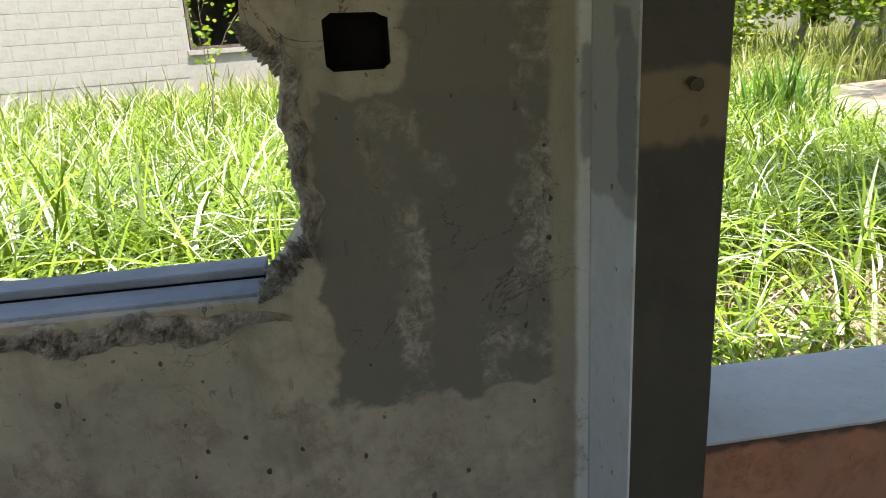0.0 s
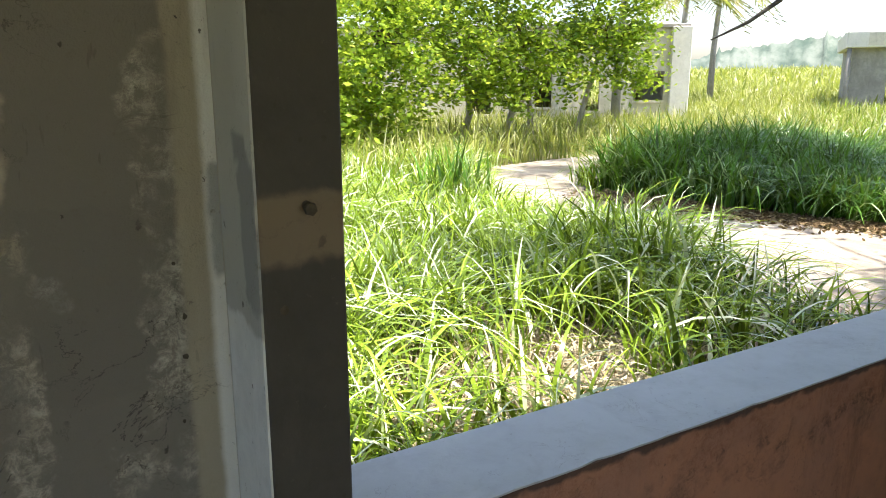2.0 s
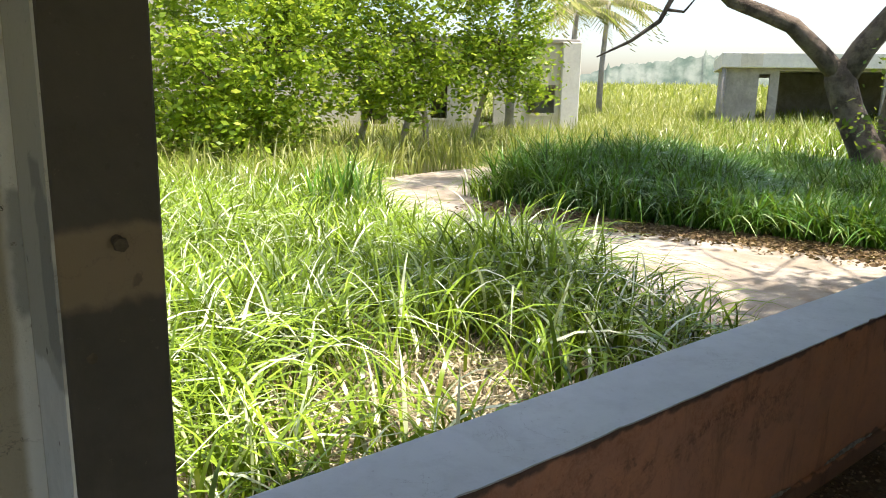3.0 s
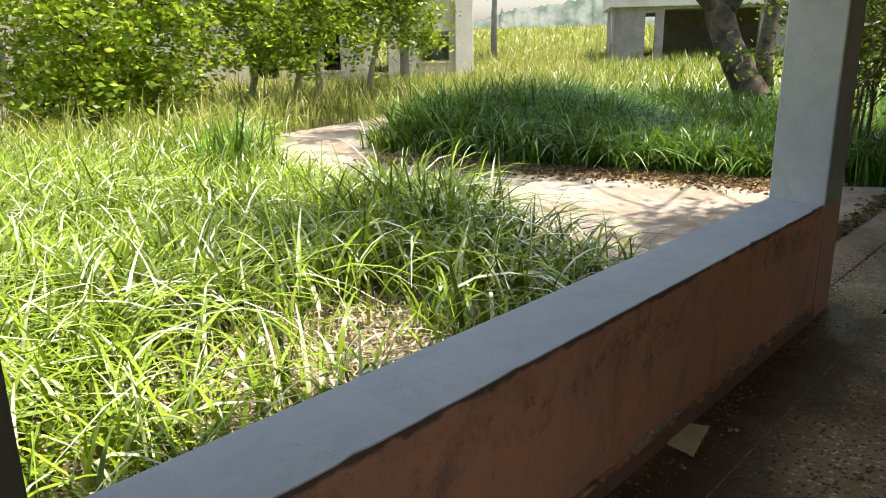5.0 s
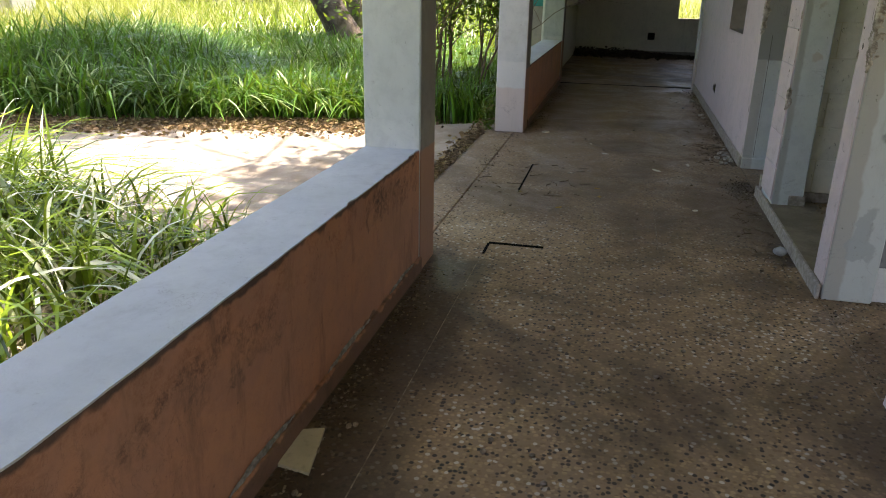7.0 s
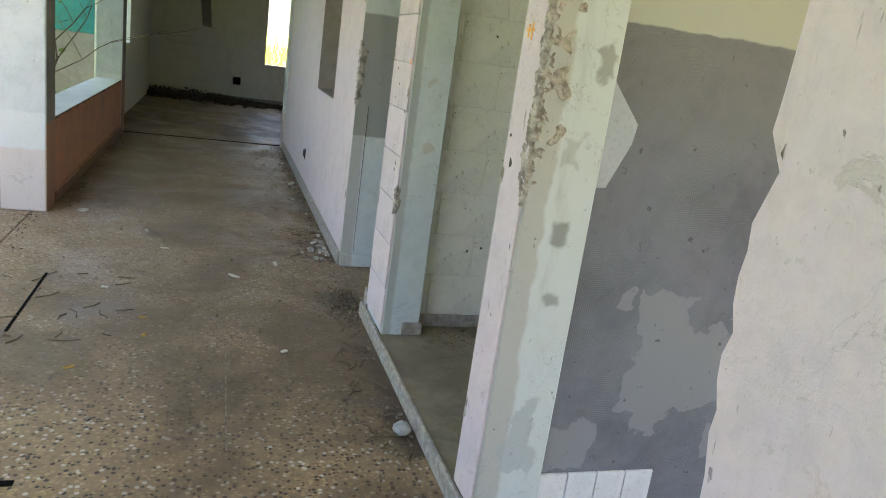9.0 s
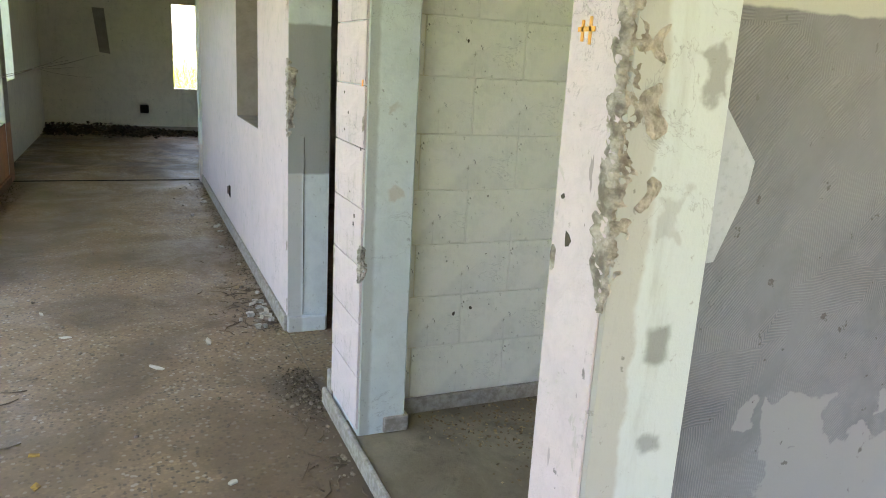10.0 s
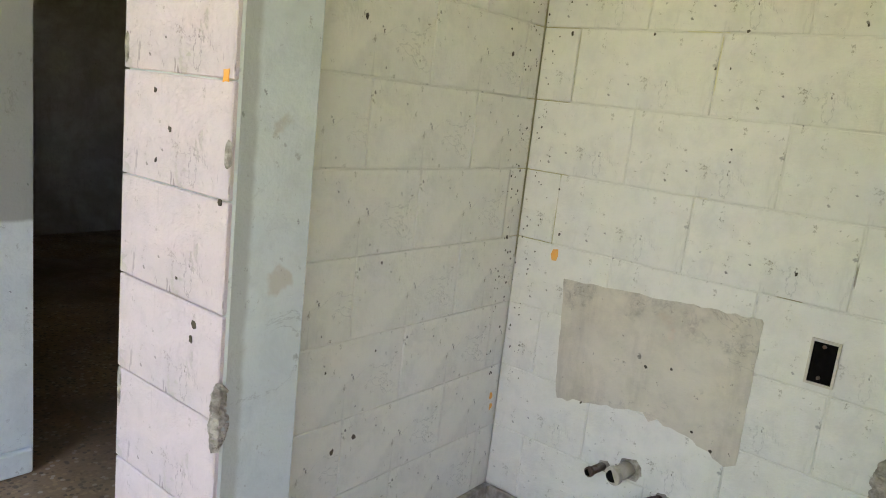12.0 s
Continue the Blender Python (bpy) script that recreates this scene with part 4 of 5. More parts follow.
def spreading_tree(name, label, stems, lobes, seed, leaf, material):
    """Bare stems under a wide crown; each lobe (centre, radii, sprays) holds sprays of leaves with gaps between them."""
    ob = thing(name, label, "tree")
    rng, r = random.Random(seed), np.random.default_rng(seed)
    centres = []
    for c, radii, sprays in lobes:
        d = r.normal(0, 1, (sprays, 3))
        d /= np.linalg.norm(d, axis=1, keepdims=True)
        q = np.array(c) + d * (r.uniform(0.25, 1.0, sprays) ** 0.4)[:, None] * np.array(radii)
        centres.append(q[q[:, 2] > 0.35])
    centres = np.concatenate(centres)
    for pts, radii in stems:
        part("trunk", tube(bmesh.new(), pts, radii, 9, 0.08, rng.randint(0, 999)), M_PALE_WOOD, ob)
        top = Vector(pts[-1])
        near = sorted(centres.tolist(), key=lambda q: (Vector(q) - top).length)[:46:3]
        for q in near:
            mid = top.lerp(Vector(q), 0.5) + Vector((rng.gauss(0, 0.1), rng.gauss(0, 0.1), rng.uniform(0.0, 0.3)))
            part("branch", tube(bmesh.new(), [top, mid, q], [radii[-1] * 0.55, radii[-1] * 0.32, 0.008], 5, 0.06, rng.randint(0, 999)), M_TWIG, ob)
    per = 58
    ob.location = (-0.16, 0.14, -0.16)
    size = r.uniform(0.12, 0.30, len(centres))
    spread = r.normal(0, 1, (len(centres) * per, 3)) * np.repeat(size, per)[:, None] * np.array([1.0, 1.0, 0.6])
    c = np.repeat(centres, per, 0) + spread
    c[:, 2] -= 0.5 * (spread[:, 0] ** 2 + spread[:, 1] ** 2)
    crown = leaves("crown", c[c[:, 2] > 0.15], leaf, material, seed, 0.45)
    crown.parent = ob
    return ob


spreading_tree("yard_tree", "leafy green tree with foliage hanging to the grass",
               [([(6.1, 13.2, -0.1), (6.0, 13.25, 0.9), (5.8, 13.2, 1.9)], [0.1, 0.085, 0.06]), ([(6.5, 13.5, -0.1), (6.9, 13.5, 1.0), (7.3, 13.5, 2.3)], [0.12, 0.1, 0.07])],
               [((5.5, 12.9, 2.3), (1.2, 1.1, 2.1), 95), ((6.5, 13.0, 2.5), (1.5, 1.3, 2.1), 120), ((6.0, 12.8, 1.0), (1.2, 0.9, 0.75), 50), ((8.0, 13.5, 2.7), (1.6, 1.3, 2.0), 130)], 5, 0.12, M_LEAF)
spreading_tree("yard_tree", "taller leafy tree with bare pale lower limbs",
               [([(11.2, 13.9, -0.1), (11.05, 13.8, 1.0), (10.8, 13.7, 2.4)], [0.075, 0.065, 0.05]), ([(12.3, 13.8, -0.1), (12.45, 13.6, 1.1), (12.8, 13.4, 2.6)], [0.075, 0.065, 0.05]), ([(9.6, 14.6, -0.1), (9.9, 14.5, 0.9), (9.7, 14.4, 2.2)], [0.09, 0.075, 0.05])],
               [((9.5, 13.6, 3.0), (1.5, 1.3, 1.95), 95), ((11.2, 13.5, 3.35), (1.6, 1.3, 1.9), 84), ((12.7, 13.2, 3.6), (1.1, 1.1, 1.75), 60), ((13.0, 12.6, 2.1), (0.5, 0.45, 0.8), 22), ((11.7, 13.0, 2.0), (0.6, 0.5, 0.8), 22), ((10.0, 13.2, 1.7), (0.7, 0.5, 0.7), 24), ((13.3, 13.0, 4.6), (1.0, 1.0, 1.1), 44), ((11.5, 13.3, 5.0), (1.8, 1.3, 1.2), 60)], 9, 0.125, M_LEAF)

# big old tree by the clump: leaning trunk, two heavy limbs, sparse leaves
big = thing("old_shade_tree", "old leaning tree with rough bark and heavy limbs", "tree")
bm = bmesh.new()
tube(bm, [(15.1, 5.6, -0.15), (14.95, 5.75, 0.3), (14.8, 6.05, 0.85), (14.66, 6.32, 1.45), (14.58, 6.48, 1.95), (14.57, 6.52, 2.3)], [0.42, 0.34, 0.27, 0.24, 0.26, 0.22], 14, 0.09, 1)
tube(bm, [(14.6, 6.45, 1.95), (14.3, 6.75, 2.4), (13.8, 7.06, 2.86), (13.4, 7.45, 3.08), (13.0, 7.76, 3.24), (12.3, 8.1, 3.8), (11.6, 8.4, 4.3)], [0.19, 0.165, 0.145, 0.13, 0.12, 0.10, 0.07], 10, 0.08, 2)
tube(bm, [(14.6, 6.5, 1.9), (14.68, 6.2, 2.5), (14.8, 5.8, 3.1), (14.8, 5.2, 3.8), (14.4, 4.2, 4.4)], [0.22, 0.2, 0.18, 0.15, 0.11], 10, 0.08, 3)
tube(bm, [(13.0, 7.76, 3.24), (12.7, 7.9, 3.8), (12.0, 7.9, 4.2), (10.8, 7.2, 4.6), (9.6, 6.4, 4.8)], [0.12, 0.11, 0.09, 0.07, 0.04], 8, 0.07, 4)
tube(bm, [(11.9, 8.25, 4.05), (11.6, 7.95, 3.3), (11.42, 8.1, 2.82), (11.15, 8.45, 2.5), (10.85, 8.9, 2.24)], [0.06, 0.05, 0.042, 0.03, 0.012], 6, 0.07, 6)
tube(bm, [(11.5, 8.05, 3.0), (11.55, 7.75, 2.95), (11.62, 7.6, 3.15)], [0.03, 0.022, 0.012], 5, 0.07, 9)
tube(bm, [(16.9, 6.3, -0.1), (16.75, 6.4, 1.2), (16.9, 6.3, 2.6), (17.0, 6.0, 4.2)], [0.2, 0.17, 0.16, 0.14], 8, 0.1, 12)
# High limb out of view, added so its leaves dapple the path.
tube(bm, [(14.4, 4.2, 4.4), (12.6, 3.5, 5.1), (11.0, 2.9, 5.5), (9.5, 2.4, 5.8), (8.0, 2.0, 6.0)], [0.06, 0.045, 0.035, 0.025, 0.015], 6, 0.07, 8)
big.location = (-0.08, 0.2, -0.15)
part("trunk", bm, M_BARK, big)
tips = []
rngt = random.Random(77)
for q, d in (((11.6, 8.4, 4.3), (-0.5, 0.3, 0.7)), ((14.4, 4.2, 4.4), (-0.5, -0.3, 0.6)), ((9.6, 6.4, 4.8), (0.3, -0.6, 0.5)), ((10.8, 7.2, 4.6), (0.1, -0.7, 0.5)),
             ((12.0, 7.9, 4.2), (0.2, -0.5, 0.8)), ((14.4, 4.2, 4.4), (-0.9, 0.2, 0.4)), ((14.8, 5.2, 3.8), (0.6, -0.2, 0.7)), ((11.0, 2.9, 5.5), (-0.4, 0.7, 0.4)), ((9.5, 2.4, 5.8), (0.3, 0.6, 0.5)), ((8.0, 2.0, 6.0), (-0.6, 0.2, 0.4)), ((9.5, 2.4, 5.8), (-0.2, -0.8, 0.5)), ((12.6, 3.5, 5.1), (-0.3, 0.6, 0.5)), ((8.0, 2.0, 6.0), (0.2, 0.6, 0.3))):
    bm = bmesh.new()
    grow(bm, Vector(q), Vector(d).normalized(), 1.7, 0.07 if q[2] < 4.5 else 0.024, 3, rngt, tips, 0.6, 0.0)
    part("branch", bm, M_BARK, big)
r = np.random.default_rng(5)
# Crown leaves above the view, placed and thickened to shade clump and path.
c = np.repeat(np.array(tips), 30, 0) + r.normal(0, 0.32, (len(tips) * 30, 3))
crown = leaves("crown", c[c[:, 2] > 2.6], 0.14, M_LEAF, 6)
crown.parent = big


def palm(at, height, seed, dry=False):
    ob = thing("palm_tree", "tall palm with drooping fronds beyond the houses", "tree", "palms", at)
    rng = random.Random(seed)
    # Facade grey on the trunk stands for distance haze over the bark.
    part("trunk", tube(bmesh.new(), [(0, 0, -0.1), (0.1, 0.05, height * 0.5), (0.25, 0.0, height)], [0.14, 0.11, 0.09], 8, 0.05, seed), M_GREY_OUT, ob)
    v = []
    for k in range(16):
        az, drop = rng.uniform(0, 6.28), rng.uniform(0.5, 1.4)
        for s in np.linspace(0.05, 1, 18):
            cx, cz = 2.2 * s, 0.6 * s - drop * 1.7 * s * s
            for side in (-1, 1):
                w = 0.55 * math.sin(math.pi * min(1, s + 0.08)) * side
                root = (cx, 0.0, cz)
                tip = (cx + 0.25, w, cz - 0.45 * abs(w) - 0.1)
                for q in (root, (cx + 0.07, 0, cz), tip, (tip[0] - 0.03, tip[1], tip[2] - 0.01)):
                    v.append((0.25 + q[0] * math.cos(az) - q[1] * math.sin(az), q[0] * math.sin(az) + q[1] * math.cos(az), height + q[2]))
    fr = sheet("fronds", np.array(v), np.arange(len(v)).reshape(-1, 4), M_PALM)
    fr.parent = ob
    return ob


palm((15.4, 15.9, 0), 4.4, 3)
palm((25.3, 20.75, 0), 5.2, 4)
palm((23.1, 20.5, 0), 4.7, 6)

# vines and shrubs behind the corridor opening
vine = thing("vine_thicket", "tangled vines and twigs beside the corridor", "shrub")
tips, rngv = [], random.Random(15)
for k in range(16):
    bm = bmesh.new()
    q = Vector((rngv.uniform(9.3, 11.0), rngv.uniform(2.55, 3.5), -0.1))
    grow(bm, q, Vector((rngv.uniform(-0.25, 0.25), rngv.uniform(-0.25, 0.25), 1)).normalized(), 1.0, 0.022, 3, rngv, tips, 0.5, 0.0)
    part("stem", bm, M_TWIG, vine)
r = np.random.default_rng(15)
c = np.repeat(np.array(tips), 5, 0) + r.normal(0, 0.12, (len(tips) * 5, 3))
lv = leaves("foliage", c[c[:, 1] > 2.3], 0.07, M_LEAF_DARK, 16)
lv.parent = vine
p = tufted(5200, 8.95, 13.0, 2.35, 3.9, 71, 0.08, 8)
p = p[p[:, 1] > 2.32]
tagged(blades("lush_grass", p, -0.07, 0.55, 0.02, M_GRASS_DARK, 0.6, 4, 17), "dark weeds growing against the corridor edge", "grass", kind="stuff")

# ---- window sill, rubble and holes in the window wall ----
sill = thing("window_sill_frame", "weathered grey-blue wooden sill in the broken window", "window sill")
part("sill_board", boxes((-0.75, 0.262, 2.095, 2.27, 0.854, 0.891), bevel=0.004), M_SILL_WOOD, sill)
part("sill_ridge", boxes((-0.75, 0.262, 2.19, 2.262, 0.891, 0.909), bevel=0.003), M_SILL_WOOD, sill)
part("sill_groove", boxes((-0.75, 0.262, 2.182, 2.19, 0.8905, 0.8925)), M_BOXHOLE, sill)


def crust(name, label, across, along, lo, hi, width, bulge, seed, steps=70, rows=9, material=M_RUBBLE):
    """A ragged band of broken mortar: along(s) runs down its middle, across(s, u, h) places a point at u from the middle and h proud."""
    bm, grid = bmesh.new(), []
    for k in range(steps + 1):
        s = lo + (hi - lo) * k / steps
        fade = min(1.0, 6.0 * k / steps + 0.15, 6.0 * (steps - k) / steps + 0.15)
        wide = width * fade * (0.75 + 0.5 * noise.noise(Vector((s * 17.0, seed * 3.1, 0.3))) + 0.14 * noise.noise(Vector((s * 70.0, seed, 2.0))))
        row = []
        for r in range(rows):
            u = -1 + 2 * r / (rows - 1)
            n = noise.noise(Vector((s * 45.0, u * 2.2, seed))) + 0.7 * noise.noise(Vector((s * 130.0, u * 5.0, seed + 5.0)))
            h = bulge * (0.35 + 0.9 * n) * (1 - abs(u) ** 3) - 0.003 * (abs(u) > 0.95)
            skew = wide * (1 + 0.3 * noise.noise(Vector((s * 30.0, 7.0 * (u > 0), seed + 9.0))))
            row.append(bm.verts.new(across(s, u * skew, h)))
        grid.append(row)
    for a, b in zip(grid, grid[1:]):
        for r in range(rows - 1):
            bm.faces.new((a[r], a[r + 1], b[r + 1], b[r]))
    bmesh.ops.recalc_face_normals(bm, faces=bm.faces)
    return tagged(part(name, bm, material), label, "broken mortar")


crust("broken_plaster_edge", "crumbled plaster along the parapet foot", lambda s, u, h: (s, 1.8665 - 0.6 * h, 0.07 + u + 0.014 * math.sin(s * 9.0)), None, 1.1, 4.72, 0.016, 0.012, 21, 420, 7, M_BROKEN_EDGE)
for ex, ez, el, es in ((6.20, 1.18, 0.05, 31), (6.545, 0.62, 0.09, 32), (6.545, 1.34, 0.06, 33), (7.505, 0.10, 0.08, 34), (7.505, 0.44, 0.05, 35), (7.505, 1.62, 0.07, 36), (4.962, 0.30, 0.07, 37), (4.962, 1.05, 0.05, 38)):
    crust("broken_plaster_chip", "chipped plaster on the wall corner", lambda s, u, h, ex=ex: (ex + u, 0.0045 + 0.4 * h, s), None, ez, ez + el, 0.011, 0.006, es, 24, 7)


def corner(x, y):
    """Round a wall corner: u > 0 along the corridor face, u < 0 into the reveal."""
    def place(s, u, h):
        return (x + u, y + h, s) if u > 0 else (x - h, y + u, s)
    return place


def window_edge(z):
    """The broken right edge of the window opening at height z."""
    return 0.353 - 0.014 * min(1.0, max(0.0, (z - 1.02) / 0.16)) + 0.006 * math.sin(z * 61.0)


crust("broken_mortar_edge", "crumbled mortar under the window sill", lambda s, u, h: (s, 2.067 - h, 0.850 + u + 0.008 * math.sin(s * 31.0)), None, -0.74, 0.31, 0.032, 0.026, 1, 320, 15)
crust("broken_mortar_edge", "pale broken concrete edge of the window", lambda s, u, h: (window_edge(s) - 0.4 * h + 0.006, 2.158 + u * 4.2, s), None, 0.97, 1.285, 0.021, 0.045, 2, 180, 17, M_BROKEN_EDGE)
crust("broken_mortar_edge", "crumbled plaster along the broken window edge", lambda s, u, h: (window_edge(s) + 0.012 + u, 2.067 - h, s), None, 0.95, 1.33, 0.024, 0.018, 12, 200, 11)
crust("broken_mortar_edge", "broken plaster at the window corner", lambda s, u, h: (0.262 + 0.08 * s - 0.7 * u + 0.008, 2.066 - h, 0.898 + 0.09 * s + 0.55 * u), None, -0.15, 1.1, 0.03, 0.02, 3, 80, 11, M_BROKEN_EDGE)
crust("broken_mortar_edge", "broken plaster above the window edge", lambda s, u, h: (0.345 - 0.057 * s + 0.6 * u + 0.012, 2.066 - h, 1.262 + 0.065 * s + 0.5 * u), None, -0.2, 1.4, 0.024, 0.014, 4, 70, 9)
crust("broken_mortar_edge", "broken corner exposing rough mortar on the stub wall", corner(4.803, 0.002), None, 1.02, 1.70, 0.056, 0.011, 5, 150, 13)
for lo, hi, yy, ww, sd in ((1.43, 1.49, -0.062, 0.02, 15), (1.31, 1.40, -0.058, 0.028, 16), (1.19, 1.25, -0.066, 0.018, 17), (1.535, 1.56, -0.09, 0.014, 18)):
    crust("broken_plaster_pit", "broken plaster pit on the stub wall side", lambda s, u, h, yy=yy: (4.799 - 0.5 * h, yy + u + 0.012 * math.sin(s * 70.0), s), None, lo, hi, ww, 0.008, sd, 30, 9)
crust("broken_mortar_edge", "small broken chip on the stub wall corner", corner(6.192, 0.004), None, 0.655, 0.79, 0.036, 0.013, 6, 40, 11)
crust("broken_mortar_edge", "broken chip on the door jamb corner", corner(7.490, 0.002), None, 1.02, 1.40, 0.06, 0.012, 7, 80, 11)
crust("broken_mortar_edge", "broken notch in the wall end", lambda s, u, h: (3.898 + h, -0.04 + 1.5 * u, s), None, 1.24, 1.34, 0.03, 0.008, 8, 30)
hole_box = thing("junction_box_hole", "square black hole of a missing junction box", "wall hole")
part("cavity", boxes((BX0 - 0.004, BX1 + 0.004, 2.09, 2.16, BZ0 - 0.004, BZ1 + 0.004)), M_BOXHOLE, hole_box)
part("rim", rim_bm := boxes((BX0 + 0.001, BX0 + 0.006, 2.074, 2.14, BZ0, BZ1), (BX1 - 0.006, BX1 - 0.001, 2.074, 2.14, BZ0, BZ1), (BX0, BX1, 2.074, 2.14, BZ0 - 0.001, BZ0 + 0.005), (BX0, BX1, 2.074, 2.14, BZ1 - 0.006, BZ1)), M_BOXHOLE, hole_box)
bolt = thing("rusty_bolt", "rusty bolt stub in the dark pillar", "bolt")
part("shaft", tube(bmesh.new(), [(0.944, 1.872, 1.236), (0.944, 1.852, 1.232)], [0.008, 0.008], 8), M_SPECK, bolt)
part("head", tube(bmesh.new(), [(0.944, 1.853, 1.232), (0.944, 1.845, 1.231)], [0.011, 0.010], 6), M_SPECK, bolt)

# ---- stub walls of the alcove ----
structure("stub_near", boxes((4.80, 4.968, -0.215, -0.003, 0.0, TOP), bevel=0.006), M_SIDE, "pale blue-green stub wall with a chipped corner")
structure("stub_near_face", boxes((4.806, 4.972, -0.003, 0.003, 0.07, TOP), bevel=0.002), M_PINK, "pinkish painted end of the stub wall")
structure("stub_far", boxes((6.19, 6.555, -0.185, -0.004, 0.0, TOP), bevel=0.006), M_SIDE, "pale blue-green stub wall beside the doorway")
structure("skirting_stub", boxes((6.18, 6.31, -0.20, -0.1, 0.066, 0.13), (6.555, 6.62, -0.19, 0.006, 0.0, 0.16), bevel=0.006), M_KERB, "broken terrazzo skirting of the stub wall")

flake = tagged(part("paint_flake", prism([(-0.21, 1.405), (-0.26, 1.345), (-0.325, 1.27), (-0.318, 1.215), (-0.262, 1.085), (-0.20, 1.08)], "x", 4.836, 4.8415), M_FLAKE), "smooth white leftover panel on the combed cement", "panel")
tiles = thing("tile_row", "row of white ceramic tiles at the wall foot", "tiles")
for k in range(4):
    part("tile", boxes((4.832, 4.842, -0.22 - 0.104 * (k + 1), -0.22 - 0.104 * k - 0.003, 0.002, 0.165), bevel=0.0015), M_TILE_WHITE, tiles)

# mortar patch, socket boxes and pipes on the alcove's back wall
patch = tagged(part("mortar_patch", prism([*ragged((6.14, 0.862), (5.58, 0.892), 26, 0.004, 61), *ragged((5.574, 0.885), (5.572, 0.50), 10, 0.002, 62), *ragged((5.60, 0.485), (5.69, 0.525), 6, 0.006, 63), *ragged((5.71, 0.53), (5.88, 0.545), 8, 0.010, 64), *ragged((5.89, 0.54), (6.105, 0.50), 12, 0.006, 65), *ragged((6.112, 0.52), (6.138, 0.84), 10, 0.003, 66)], "y", -1.136, -1.1318), M_PATCH_MORTAR), "smooth beige mortar patch on the block wall", "wall patch")
socket = thing("socket_box", "open rectangular socket box in the wall", "socket box")
# Recess is a flat black plate; its inner shade is only colour.
part("recess", boxes((5.400, 5.455, -1.136, -1.130, 0.775, 0.877)), M_BOXHOLE, socket)
part("frame", boxes((5.395, 5.401, -1.136, -1.126, 0.77, 0.882), (5.454, 5.460, -1.136, -1.126, 0.77, 0.882), (5.401, 5.454, -1.136, -1.126, 0.77, 0.776), (5.401, 5.454, -1.136, -1.126, 0.876, 0.882)), M_PATCH_MORTAR, socket)
part("screw", tube(bmesh.new(), [(5.43, -1.132, 0.789), (5.43, -1.124, 0.789)], [0.005, 0.004], 8), M_STEEL, socket)
part("screw", tube(bmesh.new(), [(5.43, -1.132, 0.866), (5.43, -1.124, 0.866)], [0.005, 0.004], 8), M_STEEL, socket)


def pipe_stub(x, z, radius, length, material, label, tilt=0.0):
    ob = thing("pipe_stub", label, "pipe", "sink pipes")
    part("pipe", tube(bmesh.new(), [(x, -1.14, z), (x + tilt, -1.135 + length, z - 0.01)], [radius, radius], 14), material, ob)
    part("collar", tube(bmesh.new(), [(x + tilt * 0.8, -1.135 + length * 0.8, z - 0.008), (x + tilt, -1.134 + length, z - 0.01)], [radius * 1.22, radius * 1.22], 14), material, ob)
    part("bore", tube(bmesh.new(), [(x + tilt, -1.134 + length, z - 0.01), (x + tilt, -1.1325 + length, z - 0.01)], [radius * 0.8, radius * 0.8], 14), M_BOXHOLE, ob)
    bm = bmesh.new()
    tube(bm, [(x, -1.142, z), (x, -1.1325, z)], [radius * 1.8, radius * 1.5], 10, 0.25, 4)
    part("wall_break", bm, M_RUBBLE, ob)
    return ob


pipe_stub(5.85, 0.372, 0.022, 0.06, M_PVC, "aged plastic drain pipe stub in the wall", 0.02)
pipe_stub(5.925, 0.35, 0.012, 0.055, M_STEEL, "rusty water pipe stub beside the drain", 0.02)
pipe_stub(5.745, 0.325, 0.012, 0.085, M_STEEL, "rusty water pipe stub below the patch", 0.05)
crust("broken_mortar_edge", "broken hole with rubble in the block wall", lambda s, u, h: (5.255 + u, -1.134 + h, s), None, 0.53, 0.65, 0.035, 0.012, 9, 30)
socket2 = thing("socket_box", "small black socket hole in the corridor wall", "socket box")
part("recess", boxes((9.85, 9.93, -0.001, 0.004, 0.28, 0.37)), M_BOXHOLE, socket2)
part("loose_cover", boxes((9.90, 9.93, 0.003, 0.018, 0.30, 0.36), bevel=0.003), M_STEEL, socket2)
socket3 = thing("socket_box", "black socket hole in the end wall", "socket box")
part("recess", boxes((17.594, 17.601, 0.42, 0.56, 0.32, 0.46)), M_BOXHOLE, socket3)

structure("jamb_foot", boxes((7.462, 7.489, -0.20, 0.004, 0.0, 0.085), bevel=0.006), M_SIDE, "broken plaster foot of the door jamb")
structure("jamb_score", boxes((7.487, 7.4915, -0.081, -0.0785, 0.09, 1.02)), M_SPECK, "dark scored line in the door reveal")

# niche reveal of the corridor window
structure("window_reveal", boxes((9.396, 9.402, -0.208, -0.002, 0.966, 2.0), (8.43, 9.396, -0.208, -0.002, 0.966, 0.971)), M_BLOCK_RAW, "grey reveal of the window opening")

# ---- floor grooves and litter ----
# Grooves are flat black strips, their shade put into the colour.
structure("floor_groove", boxes((4.97, 5.14, 1.602, 1.616, -0.001, 0.0025), (5.136, 5.165, 1.31, 1.61, -0.001, 0.0025), (6.30, 7.1, 1.600, 1.613, -0.001, 0.0025), (12.43, 12.458, 0.0, 1.94, -0.01, 0.006)), M_BOXHOLE, "dark cut grooves in the floor")
structure("floor_joint", boxes((2.0, 5.0, 1.612, 1.616, -0.001, 0.0012), (5.3, 6.2, 0.702, 0.708, -0.001, 0.0012), (3.9, 4.78, -0.003, 0.003, -0.001, 0.0012), (6.62, 7.49, -0.003, 0.003, -0.001, 0.0012)), M_GRIT, "thin floor joints")


